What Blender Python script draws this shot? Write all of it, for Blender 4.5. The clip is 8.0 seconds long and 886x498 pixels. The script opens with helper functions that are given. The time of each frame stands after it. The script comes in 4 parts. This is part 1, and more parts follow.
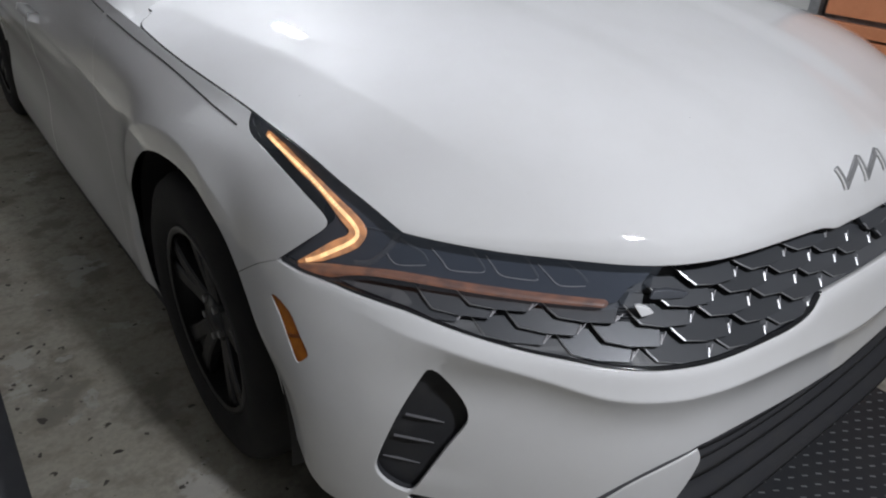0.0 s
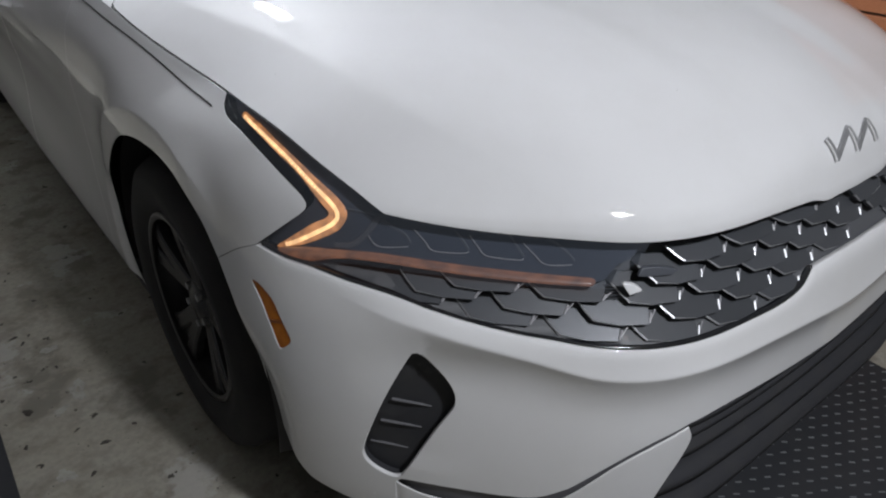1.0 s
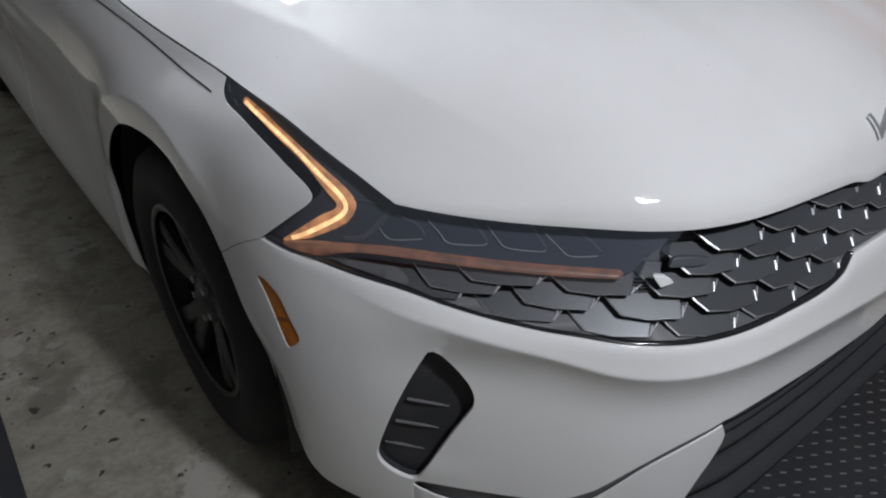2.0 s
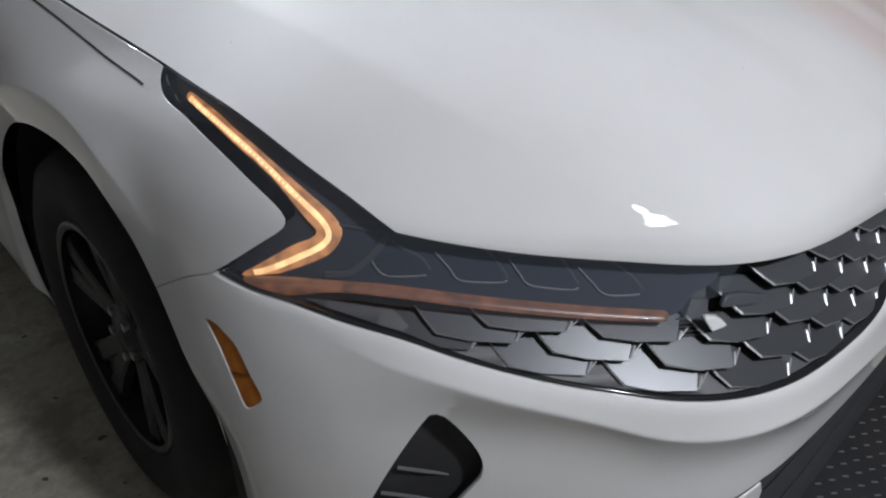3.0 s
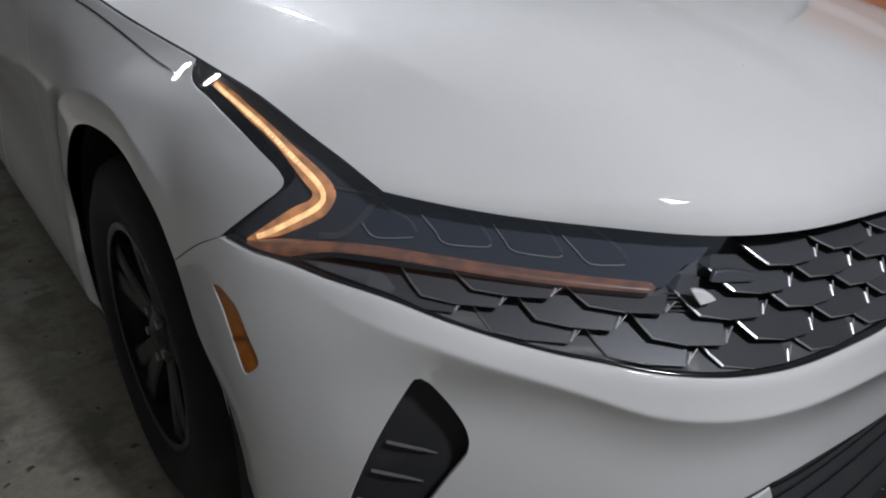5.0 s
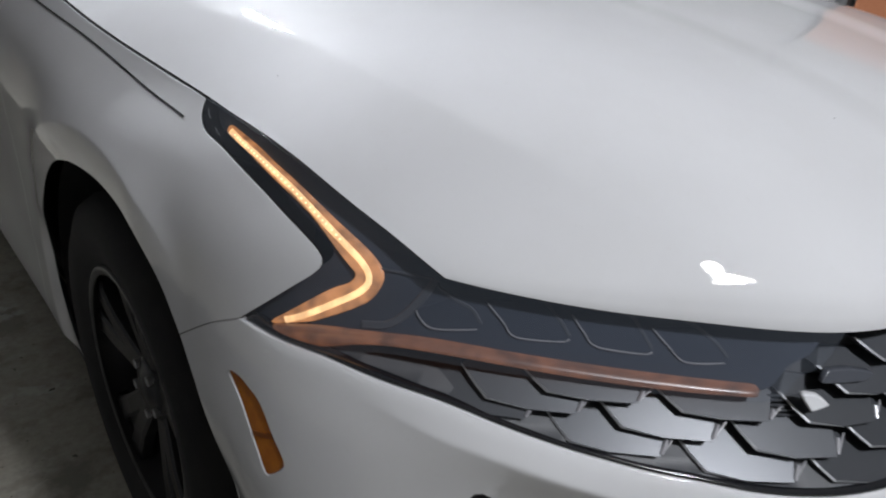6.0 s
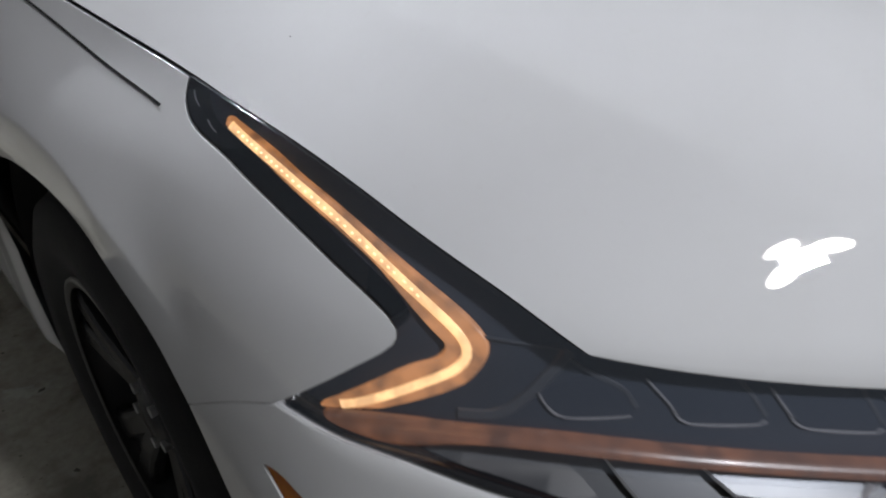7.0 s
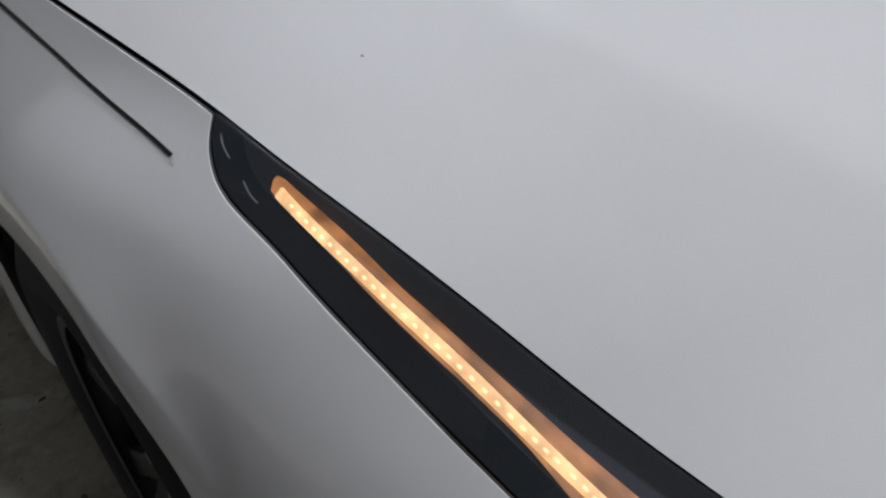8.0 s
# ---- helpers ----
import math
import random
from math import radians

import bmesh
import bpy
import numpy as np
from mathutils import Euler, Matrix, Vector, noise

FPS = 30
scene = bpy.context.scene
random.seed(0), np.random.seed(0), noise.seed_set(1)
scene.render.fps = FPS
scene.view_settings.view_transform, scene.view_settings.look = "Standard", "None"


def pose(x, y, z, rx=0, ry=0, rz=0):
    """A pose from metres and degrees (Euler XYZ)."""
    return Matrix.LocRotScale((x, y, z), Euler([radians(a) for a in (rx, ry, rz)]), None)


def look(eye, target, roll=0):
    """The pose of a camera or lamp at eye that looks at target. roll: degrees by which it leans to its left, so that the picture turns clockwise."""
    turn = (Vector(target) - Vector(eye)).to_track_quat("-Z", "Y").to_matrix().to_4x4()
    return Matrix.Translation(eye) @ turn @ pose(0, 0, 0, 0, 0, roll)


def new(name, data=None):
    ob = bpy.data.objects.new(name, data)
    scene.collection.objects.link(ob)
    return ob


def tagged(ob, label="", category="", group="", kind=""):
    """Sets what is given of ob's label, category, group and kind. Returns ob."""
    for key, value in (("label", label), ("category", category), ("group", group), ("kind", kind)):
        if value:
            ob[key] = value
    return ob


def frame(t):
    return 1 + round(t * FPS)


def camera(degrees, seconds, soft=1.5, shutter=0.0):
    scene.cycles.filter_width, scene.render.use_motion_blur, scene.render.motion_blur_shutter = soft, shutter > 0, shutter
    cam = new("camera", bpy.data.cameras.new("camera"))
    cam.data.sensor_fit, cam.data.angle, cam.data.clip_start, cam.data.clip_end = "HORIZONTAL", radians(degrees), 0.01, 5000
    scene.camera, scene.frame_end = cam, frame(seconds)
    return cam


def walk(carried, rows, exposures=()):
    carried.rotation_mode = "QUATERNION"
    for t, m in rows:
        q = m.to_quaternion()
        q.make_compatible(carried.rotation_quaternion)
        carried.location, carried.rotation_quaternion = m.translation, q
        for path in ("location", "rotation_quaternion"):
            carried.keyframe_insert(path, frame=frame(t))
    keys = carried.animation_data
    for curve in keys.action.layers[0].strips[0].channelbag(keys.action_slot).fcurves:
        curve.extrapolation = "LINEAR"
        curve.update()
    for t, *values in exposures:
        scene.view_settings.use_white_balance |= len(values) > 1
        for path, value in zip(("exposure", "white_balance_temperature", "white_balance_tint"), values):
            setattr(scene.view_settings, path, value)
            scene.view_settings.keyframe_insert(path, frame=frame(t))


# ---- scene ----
cam = camera(65.36, 8.0, soft=2.0, shutter=0.5)
PATH = [
    (0.0, (-1.2461, -0.3691, 1.2332), (-0.44, 0.6604, 0.4982), 2.03),
    (0.5, (-1.2392, -0.3658, 1.2341), (-0.4274, 0.6497, 0.4859), 2.13),
    (1.0, (-1.2212, -0.3624, 1.2199), (-0.4158, 0.6429, 0.4512), 1.18),
    (1.2, (-1.2164, -0.3568, 1.206), (-0.4233, 0.6506, 0.4274), 1.13),
    (2.3, (-1.1708, -0.2675, 1.1924), (-0.3936, 0.724, 0.3783), -0.45),
    (2.5, (-1.1596, -0.2241, 1.1811), (-0.3622, 0.7458, 0.3605), 0.26),
    (3.0, (-1.1575, -0.1083, 1.1297), (-0.2409, 0.7774, 0.3389), 3.98),
    (3.5, (-1.1612, -0.1154, 1.0752), (-0.2598, 0.8318, 0.34), 4.17),
    (4.0, (-1.1598, -0.2226, 1.039), (-0.3009, 0.815, 0.379), 1.37),
    (4.2, (-1.1585, -0.2475, 1.0247), (-0.3044, 0.811, 0.3922), 1.74),
    (5.3, (-1.1345, -0.2198, 1.0425), (-0.2806, 0.8376, 0.4078), 2.59),
    (5.5, (-1.1293, -0.1814, 1.0554), (-0.2707, 0.8702, 0.4173), 2.81),
    (6.0, (-1.1236, -0.0616, 1.0638), (-0.2266, 0.9501, 0.4144), 4.1),
    (6.5, (-1.1032, 0.0515, 1.0609), (-0.1768, 0.9742, 0.3257), 4.26),
    (7.0, (-1.0344, 0.1747, 1.0463), (-0.177, 1.0948, 0.2289), 1.04),
    (7.5, (-0.9854, 0.2736, 1.0425), (-0.1836, 1.1807, 0.1569), 0.76),
    (8.0, (-0.9612, 0.3655, 1.0319), (-0.1542, 1.2341, 0.113), 0.65),
]
walk(cam, [(t, look(eye, target, roll)) for t, eye, target, roll in PATH],
     exposures=[(0, 0.53), (0.5, 0.48), (2.5, 0.42), (3.0, 0.48), (4.0, 0.22), (5.5, 0.40), (6.0, 0.52), (6.5, 0.52), (7.0, 0.42), (8.0, 0.36)])

# ---- world and lamps ----
CEILING = 2.55
sky = bpy.data.worlds.new("night")
scene.world = sky
sky.use_nodes = True
sky.node_tree.nodes["Background"].inputs[0].default_value = (0.010, 0.011, 0.014, 1)


def area_lamp(name, at, size, size_y, watts, colour, target):
    data = bpy.data.lights.new(name, "AREA")
    data.shape, data.size, data.size_y, data.energy, data.color = "RECTANGLE", size, size_y, watts, colour
    ob = new(name, data)
    ob.matrix_world = look(at, target)
    return ob


LAMP_FRONT = (-0.55, -1.18, CEILING - 0.16)
LAMP_BACK = (-0.11, 2.87, CEILING - 0.06)
LAMP_SIDE = (-2.02, 4.08, CEILING - 0.05)
area_lamp("lamp_front_light", (LAMP_FRONT[0], LAMP_FRONT[1], LAMP_FRONT[2] - .07), .13, .13, 23, (.915, .94, 1.0), (-.40, -.35, .0))
area_lamp("lamp_back_light", (LAMP_BACK[0], LAMP_BACK[1], LAMP_BACK[2] - .045), .05, .20, 74, (.905, .94, 1.0), (LAMP_BACK[0], LAMP_BACK[1], 0))


# ---- materials ----
def material(name, base, rough=.5, metal=0.0, coat=0.0, coat_rough=.05, ior=1.5, emit=None, strength=0.0,
             grain=(), bump=0.0, bump_scale=200.0, rough_vary=0.0, spec=.5, rand=0.0, glow=()):
    """Node material: grain: (scale, other colour, amount) layers mixed in by noise; bump in metres."""
    m = bpy.data.materials.new(name)
    m.use_nodes = True
    nt = m.node_tree
    p = nt.nodes["Principled BSDF"]
    for key, value in (("Base Color", (*base, 1)), ("Roughness", rough), ("Metallic", metal), ("IOR", ior), ("Coat Weight", coat),
                       ("Coat Roughness", coat_rough), ("Specular IOR Level", spec)):
        p.inputs[key].default_value = value
    if emit:
        p.inputs["Emission Color"].default_value, p.inputs["Emission Strength"].default_value = (*emit, 1), strength
    co = nt.nodes.new("ShaderNodeTexCoord")
    if glow:
        n, span = nt.nodes.new("ShaderNodeTexNoise"), nt.nodes.new("ShaderNodeMapRange")
        n.inputs["Scale"].default_value, n.inputs["Detail"].default_value = glow[0], 4
        for key, value in zip(("From Min", "From Max", "To Min", "To Max"), (.36, .64, glow[1], glow[2])):
            span.inputs[key].default_value = value
        nt.links.new(co.outputs["Object"], n.inputs["Vector"])
        nt.links.new(n.outputs["Fac"], span.inputs["Value"])
        nt.links.new(span.outputs["Result"], p.inputs["Emission Strength"])
    last = None
    for scale, other, amount, low, high in grain:
        n = nt.nodes.new("ShaderNodeTexNoise")
        n.inputs["Scale"].default_value, n.inputs["Detail"].default_value, n.inputs["Roughness"].default_value = scale, 6, .6
        nt.links.new(co.outputs["Object"], n.inputs["Vector"])
        ramp = nt.nodes.new("ShaderNodeMapRange")
        ramp.inputs["From Min"].default_value, ramp.inputs["From Max"].default_value, ramp.inputs["To Max"].default_value = low, high, amount
        nt.links.new(n.outputs["Fac"], ramp.inputs["Value"])
        mix = nt.nodes.new("ShaderNodeMix")
        mix.data_type = "RGBA"
        mix.inputs["A"].default_value, mix.inputs["B"].default_value = (*base, 1), (*other, 1)
        nt.links.new(ramp.outputs["Result"], mix.inputs["Factor"])
        if last:
            nt.links.new(last, mix.inputs["A"])
        last = mix.outputs["Result"]
    if rand:
        info, hsv = nt.nodes.new("ShaderNodeObjectInfo"), nt.nodes.new("ShaderNodeHueSaturation")
        span = nt.nodes.new("ShaderNodeMapRange")
        span.inputs["To Min"].default_value, span.inputs["To Max"].default_value = 1 - rand, 1 + rand
        nt.links.new(info.outputs["Random"], span.inputs["Value"])
        nt.links.new(span.outputs["Result"], hsv.inputs["Value"])
        hsv.inputs["Color"].default_value = (*base, 1)
        if last:
            nt.links.new(last, hsv.inputs["Color"])
        last = hsv.outputs["Color"]
    if last:
        nt.links.new(last, p.inputs["Base Color"])
    if rough_vary:
        n = nt.nodes.new("ShaderNodeTexNoise")
        n.inputs["Scale"].default_value, n.inputs["Detail"].default_value = 7, 5
        nt.links.new(co.outputs["Object"], n.inputs["Vector"])
        span = nt.nodes.new("ShaderNodeMapRange")
        span.inputs["To Min"].default_value, span.inputs["To Max"].default_value = max(rough - rough_vary, 0), rough + rough_vary
        nt.links.new(n.outputs["Fac"], span.inputs["Value"])
        nt.links.new(span.outputs["Result"], p.inputs["Roughness"])
    if bump:
        n, b = nt.nodes.new("ShaderNodeTexNoise"), nt.nodes.new("ShaderNodeBump")
        n.inputs["Scale"].default_value, n.inputs["Detail"].default_value = bump_scale, 3
        b.inputs["Distance"].default_value = bump
        nt.links.new(co.outputs["Object"], n.inputs["Vector"])
        nt.links.new(n.outputs["Fac"], b.inputs["Height"])
        nt.links.new(b.outputs["Normal"], p.inputs["Normal"])
    return m


def clear_glass(name, tint, gloss=.03, sheen=0.0, sheen_tint=(.5, .5, .5)):
    """A thin clear cover: lets light through, with a glossy skin and a diffuse film whose colour stands for sheen."""
    m = bpy.data.materials.new(name)
    m.use_nodes = True
    nt = m.node_tree
    nt.nodes.remove(nt.nodes["Principled BSDF"])
    thin, shine, mix, f = (nt.nodes.new("ShaderNode" + k) for k in ("BsdfTransparent", "BsdfGlossy", "MixShader", "Fresnel"))
    thin.inputs["Color"].default_value = (*tint, 1)
    shine.inputs["Roughness"].default_value = gloss
    f.inputs["IOR"].default_value = 1.5
    nt.links.new(f.outputs[0], mix.inputs[0])
    film, blend = nt.nodes.new("ShaderNodeBsdfDiffuse"), nt.nodes.new("ShaderNodeMixShader")
    film.inputs["Color"].default_value = (*sheen_tint, 1)
    blend.inputs[0].default_value = sheen
    nt.links.new(thin.outputs[0], blend.inputs[1])
    nt.links.new(film.outputs[0], blend.inputs[2])
    nt.links.new(blend.outputs[0], mix.inputs[1])
    nt.links.new(shine.outputs[0], mix.inputs[2])
    nt.links.new(mix.outputs[0], nt.nodes["Material Output"].inputs["Surface"])
    return m


PAINT = material("white_paint", (.76, .765, .78), .55, coat=1.0, coat_rough=.012, rough_vary=.05, spec=.06, bump=.00002, bump_scale=90,
                 grain=((9, (.70, .70, .70), .35, .45, .75), (120, (.66, .65, .63), .25, .62, .8)))
BLACK_GLOSS = material("gloss_black", (.012, .013, .016), .12, coat=.6, rough_vary=.04)
BLACK_ROUGH = material("rough_black_plastic", (.036, .037, .042), .66, spec=.25, bump=.0002, bump_scale=700, grain=((14, (.05, .049, .048), .6, .45, .75),))
SCALE_BLACK = material("grille_scale_black", (.078, .083, .093), .34, metal=.3, rough_vary=.06, rand=.15, bump=.00003, bump_scale=300)
GRILLE_BACK = material("grille_backing", (.085, .089, .098), .5, grain=((25, (.105, .109, .116), .6, .4, .7),))
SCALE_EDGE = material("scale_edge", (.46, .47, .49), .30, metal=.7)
CHROME_DARK = material("smoked_chrome", (.62, .63, .66), .42, metal=1.0)
HOUSING = material("lamp_housing", (.052, .061, .082), .34, coat=.3, rough_vary=.05)
MODULE = material("lamp_module", (.049, .058, .079), .30, coat=.3)
RIDGE = material("module_edge", (.30, .30, .32), .32)
GUIDE = material("light_guide", (.060, .058, .062), .30, coat=.6, emit=(1.0, .34, .12), strength=.08, glow=(45, .05, .12), grain=((90, (.085, .082, .085), .6, .4, .7),))
GUIDE_BEAD = material("light_bead", (.85, .70, .5), .2, emit=(1.0, .66, .34), strength=1.5)
GUIDE_LIT = material("light_guide_lit", (.16, .14, .13), .25, coat=.4, emit=(1.0, .40, .13), strength=.30, glow=(55, .16, .42), grain=((70, (.24, .21, .19), .6, .4, .7),))
GUIDE_CORE = material("light_guide_core", (.32, .26, .21), .25, emit=(1.0, .56, .25), strength=1.1, glow=(70, .70, 1.30))
PLATE_GREY = material("plate_grey", (.085, .092, .108), .30, coat=.3)
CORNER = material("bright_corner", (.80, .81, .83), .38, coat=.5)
AMBER = material("amber_lens", (.62, .20, .012), .16, coat=.8, coat_rough=.04, grain=((60, (.42, .12, .01), .7, .4, .7),), bump=.0004, bump_scale=120)
AMBER_DARK = material("amber_rib", (.26, .075, .008), .3)
# bluish film lifts the dark lamp: the lens's lit sheen put into its colour
LENS = clear_glass("clear_cover", (.93, .94, .96), sheen=.055, sheen_tint=(.46, .54, .66))
GLASS = material("tinted_window", (.012, .016, .018), .04, coat=.5)
TYRE = material("tyre_rubber", (.021, .021, .023), .75, spec=.25, bump=.0004, bump_scale=260, grain=((18, (.036, .034, .033), .6, .4, .8),))
FIN_AND_GAP_GREY = material("fin_and_gap_grey", (.14, .14, .15), .35)
CHROME_SOFT = material("badge_chrome", (.40, .405, .42), .30, metal=.55, rough_vary=.04)
BADGE_EDGE = material("badge_edge", (.92, .92, .93), .2, metal=.15)
RIM_DARK = material("rim_grey", (.036, .037, .040), .38, metal=.3, rough_vary=.08)
RIM_CUT = material("rim_machined", (.055, .055, .059), .34, metal=.6, rough_vary=.06)
DISC = material("brake_disc", (.22, .21, .20), .42, metal=.9, grain=((40, (.20, .12, .07), .5, .5, .8),))
UNDER = material("dark_underbody", (.040, .040, .043), .8, grain=((12, (.052, .051, .050), .6, .4, .7),))
TAIL_RED = material("red_lens", (.30, .008, .008), .12, coat=.8)


# ---- shapes ----
def part(name, bm, mats, parent, label="", smooth=True):
    """Links a bmesh as one mesh object under a thing or a part."""
    me = bpy.data.meshes.new(name)
    bm.to_mesh(me)
    bm.free()
    return linked(name, me, mats, parent, label, smooth)


def linked(name, me, mats, parent, label="", smooth=True):
    for m in mats if isinstance(mats, (list, tuple)) else (mats,):
        me.materials.append(m)
    if smooth:
        me.polygons.foreach_set("use_smooth", [True] * len(me.polygons))
    ob = new(name, me)
    if parent:
        ob.parent = parent
        ob.matrix_parent_inverse = parent.matrix_world.inverted()
    if label:
        tagged(ob, label)
    return ob


def curve(*segs, step=.006):
    """A line through points: each piece is smooth, with corners where pieces meet."""
    out = []
    for seg in segs:
        p = np.array(seg, float)
        if len(p) == 2:
            n = max(1, int(np.hypot(*(p[1] - p[0])) / step))
            out.append(p[0] + (p[1] - p[0]) * np.linspace(0, 1, n + 1)[:-1, None])
            continue
        q = np.vstack([2 * p[0] - p[1], p, 2 * p[-1] - p[-2]])
        for i in range(1, len(q) - 2):
            n = max(1, int(round(np.hypot(*(q[i + 1] - q[i])) / step)))
            t = np.linspace(0, 1, n + 1)[:-1, None]
            a, b, c, d = q[i - 1], q[i], q[i + 1], q[i + 2]
            out.append(.5 * (2 * b + (c - a) * t + (2 * a - 5 * b + 4 * c - d) * t ** 2 + (3 * b - a - 3 * c + d) * t ** 3))
    return np.vstack(out)


def turned(loop):
    """The loop, counter-clockwise."""
    x, y = loop.T
    return loop if (x * np.roll(y, -1) - np.roll(x, -1) * y).sum() > 0 else loop[::-1]


def outward(loop):
    e = np.roll(loop, -1, 0) - np.roll(loop, 1, 0)
    e /= np.maximum(np.hypot(e[:, 0], e[:, 1]), 1e-9)[:, None]
    return np.stack([e[:, 1], -e[:, 0]], -1)


def flip(loop):
    return loop[::-1] * (-1, 1)


def inside(points, loop):
    x, y = points[:, 0][:, None], points[:, 1][:, None]
    x0, y0, x1, y1 = loop[:, 0], loop[:, 1], np.roll(loop[:, 0], -1), np.roll(loop[:, 1], -1)
    cross = ((y0 > y) != (y1 > y)) & (x < (x1 - x0) * (y - y0) / np.where(y1 == y0, 1e-12, y1 - y0) + x0)
    return cross.sum(1) % 2 == 1


def facing(surf, a, b):
    """Outward normals of a surface."""
    e = 4e-4
    n = np.cross(surf(a + e, b) - surf(a - e, b), surf(a, b + e) - surf(a, b - e))
    n /= np.maximum(np.linalg.norm(n, axis=-1), 1e-12)[:, None]
    flipped = (n * (surf(a, b) - surf(a, b, .01))).sum(-1) < 0
    n[flipped] *= -1
    return n


def spread(loop, h):
    lo, hi = loop.min(0), loop.max(0)
    g = np.meshgrid(np.arange(lo[0] + h / 2, hi[0], h), np.arange(lo[1] + h / 2, hi[1], h), indexing="ij")
    return np.stack([g[0].ravel(), g[1].ravel()], -1)


def sheet(name, parent, mats, surf, loop, holes=(), h=.022, points=None, gap=.0018, rim=.012, deep=0.0, label="", keep=.45, roll=.0012, shaded_rim=False):
    """A trimmed panel on a surface, with a rolled edge that goes rim metres in. gap: taken off all round."""
    base = (lambda a, b, d=0.0: surf(a, b, d + deep)) if deep else surf
    loop = turned(np.asarray(loop))
    loop = loop - outward(loop) * gap
    holes = [turned(np.asarray(k)) for k in holes]
    holes = [k + outward(k) * gap for k in holes]
    loops = [loop, *holes]
    pts = spread(loop, h) if points is None else points
    pts = pts[inside(pts, loop)]
    for k in holes:
        pts = pts[~inside(pts, k)]
    rims = np.vstack(loops)
    if len(pts):
        near = np.min([np.hypot(pts[:, 0] - q[0], pts[:, 1] - q[1]) for q in rims], axis=0)
        pts = pts[near > keep * (h if points is None else .008)]
    flat = np.vstack([rims, pts]) if len(pts) else rims
    edges, at = [], 0
    for k in loops:
        edges += [(at + i, at + (i + 1) % len(k)) for i in range(len(k))]
        at += len(k)
    from mathutils.geometry import delaunay_2d_cdt
    v2, _, faces, *_ = delaunay_2d_cdt([Vector(q) for q in flat.tolist()], edges, [], 0, 1e-6, False)
    v2 = np.array([tuple(q) for q in v2])
    faces = np.array([f for f in faces if len(f) == 3])
    mid = v2[faces].mean(1)
    good = inside(mid, loop)
    for k in holes:
        good &= ~inside(mid, k)
    faces = faces[good]
    where, n = base(v2[:, 0], v2[:, 1]), facing(base, v2[:, 0], v2[:, 1])
    tri = where[faces]
    wrong = (np.cross(tri[:, 1] - tri[:, 0], tri[:, 2] - tri[:, 0]) * n[faces[:, 0]]).sum(-1) < 0
    faces[wrong] = faces[wrong][:, ::-1]
    places, normals, polys, count = [where], [n], faces.tolist(), len(where)
    under = []
    for number, k in enumerate(loops):
        away = outward(k) * (1 if number == 0 else -1)
        p0 = base(k[:, 0], k[:, 1])
        n0 = facing(base, k[:, 0], k[:, 1])
        o1, o2 = k + away * roll, k + away * roll * 1.5
        p1, p2 = base(o1[:, 0], o1[:, 1], roll), base(o2[:, 0], o2[:, 1], rim)
        t = base(o2[:, 0], o2[:, 1]) - p0
        t /= np.maximum(np.linalg.norm(t, axis=1), 1e-9)[:, None]
        n1 = .62 * n0 + .78 * t
        places += [p0, p1, p2]
        normals += [n0, n1, t]
        m = len(k)
        tri = np.cross(p0[1 % m] - p0[0], p2[0] - p0[0])
        way = (tri * t[0]).sum() > 0
        for r in (0, 1):
            for i in range(m):
                j = (i + 1) % m
                f = [count + r * m + i, count + r * m + j, count + (r + 1) * m + j, count + (r + 1) * m + i]
                if r:
                    under.append(len(polys))
                polys.append(f if way else f[::-1])
        count += 3 * m
    me = bpy.data.meshes.new(name)
    me.from_pydata(np.vstack(places).tolist(), [], polys)
    ob = linked(name, me, mats, parent, label)
    # the turned-in edge of a white panel takes a dark colour for the gap's shade
    if shaded_rim:
        for i in under:
            me.polygons[i].material_index = 1
    me.normals_split_custom_set_from_vertices(np.vstack(normals).tolist())
    return ob


def ribbon(bm, points, normals, half, thick, mat=0):
    """A bar of a given half width and thickness along points, laid against a surface."""
    p, n = np.asarray(points), np.asarray(normals)
    t = np.gradient(p, axis=0)
    t /= np.linalg.norm(t, axis=1)[:, None]
    side = np.cross(n, t)
    rows = []
    for q, m, s in zip(p, n, side):
        rows.append([bm.verts.new(q + s * a * half + m * b) for a, b in ((-1, -thick), (-.75, 0), (.75, 0), (1, -thick))])
    for a, b in zip(rows, rows[1:]):
        for i in range(4):
            j = (i + 1) % 4
            f = bm.faces.new((a[i], a[j], b[j], b[i]))
            f.material_index = mat
    for end in (rows[0], rows[-1][::-1]):
        bm.faces.new(end).material_index = mat
    return bm


def box(bm, lo, hi, bevel=0.0):
    got = bmesh.ops.create_cube(bm, size=1)
    lo, hi = Vector(lo), Vector(hi)
    for v in got["verts"]:
        v.co = Vector([(a + b) / 2 + c * (b - a) for a, b, c in zip(lo, hi, v.co)])
    if bevel:
        bmesh.ops.bevel(bm, geom=list({e for v in got["verts"] for e in v.link_edges}), offset=bevel, segments=2, affect="EDGES", profile=.7)
    return bm


def lathe(bm, profile, steps=64, mat=0):
    """Turns (x, r) round the x axis."""
    rings = []
    for x, r in profile:
        rings.append([bm.verts.new((x, r * math.cos(2 * math.pi * i / steps), r * math.sin(2 * math.pi * i / steps))) for i in range(steps)])
    for a, b in zip(rings, rings[1:]):
        for i in range(steps):
            bm.faces.new((a[i], a[(i + 1) % steps], b[(i + 1) % steps], b[i])).material_index = mat
    return rings


def thing(name, at, label, category, group="", kind=""):
    ob = new(name)
    ob.location = at
    bpy.context.view_layer.update()
    return tagged(ob, label, category, group, kind)


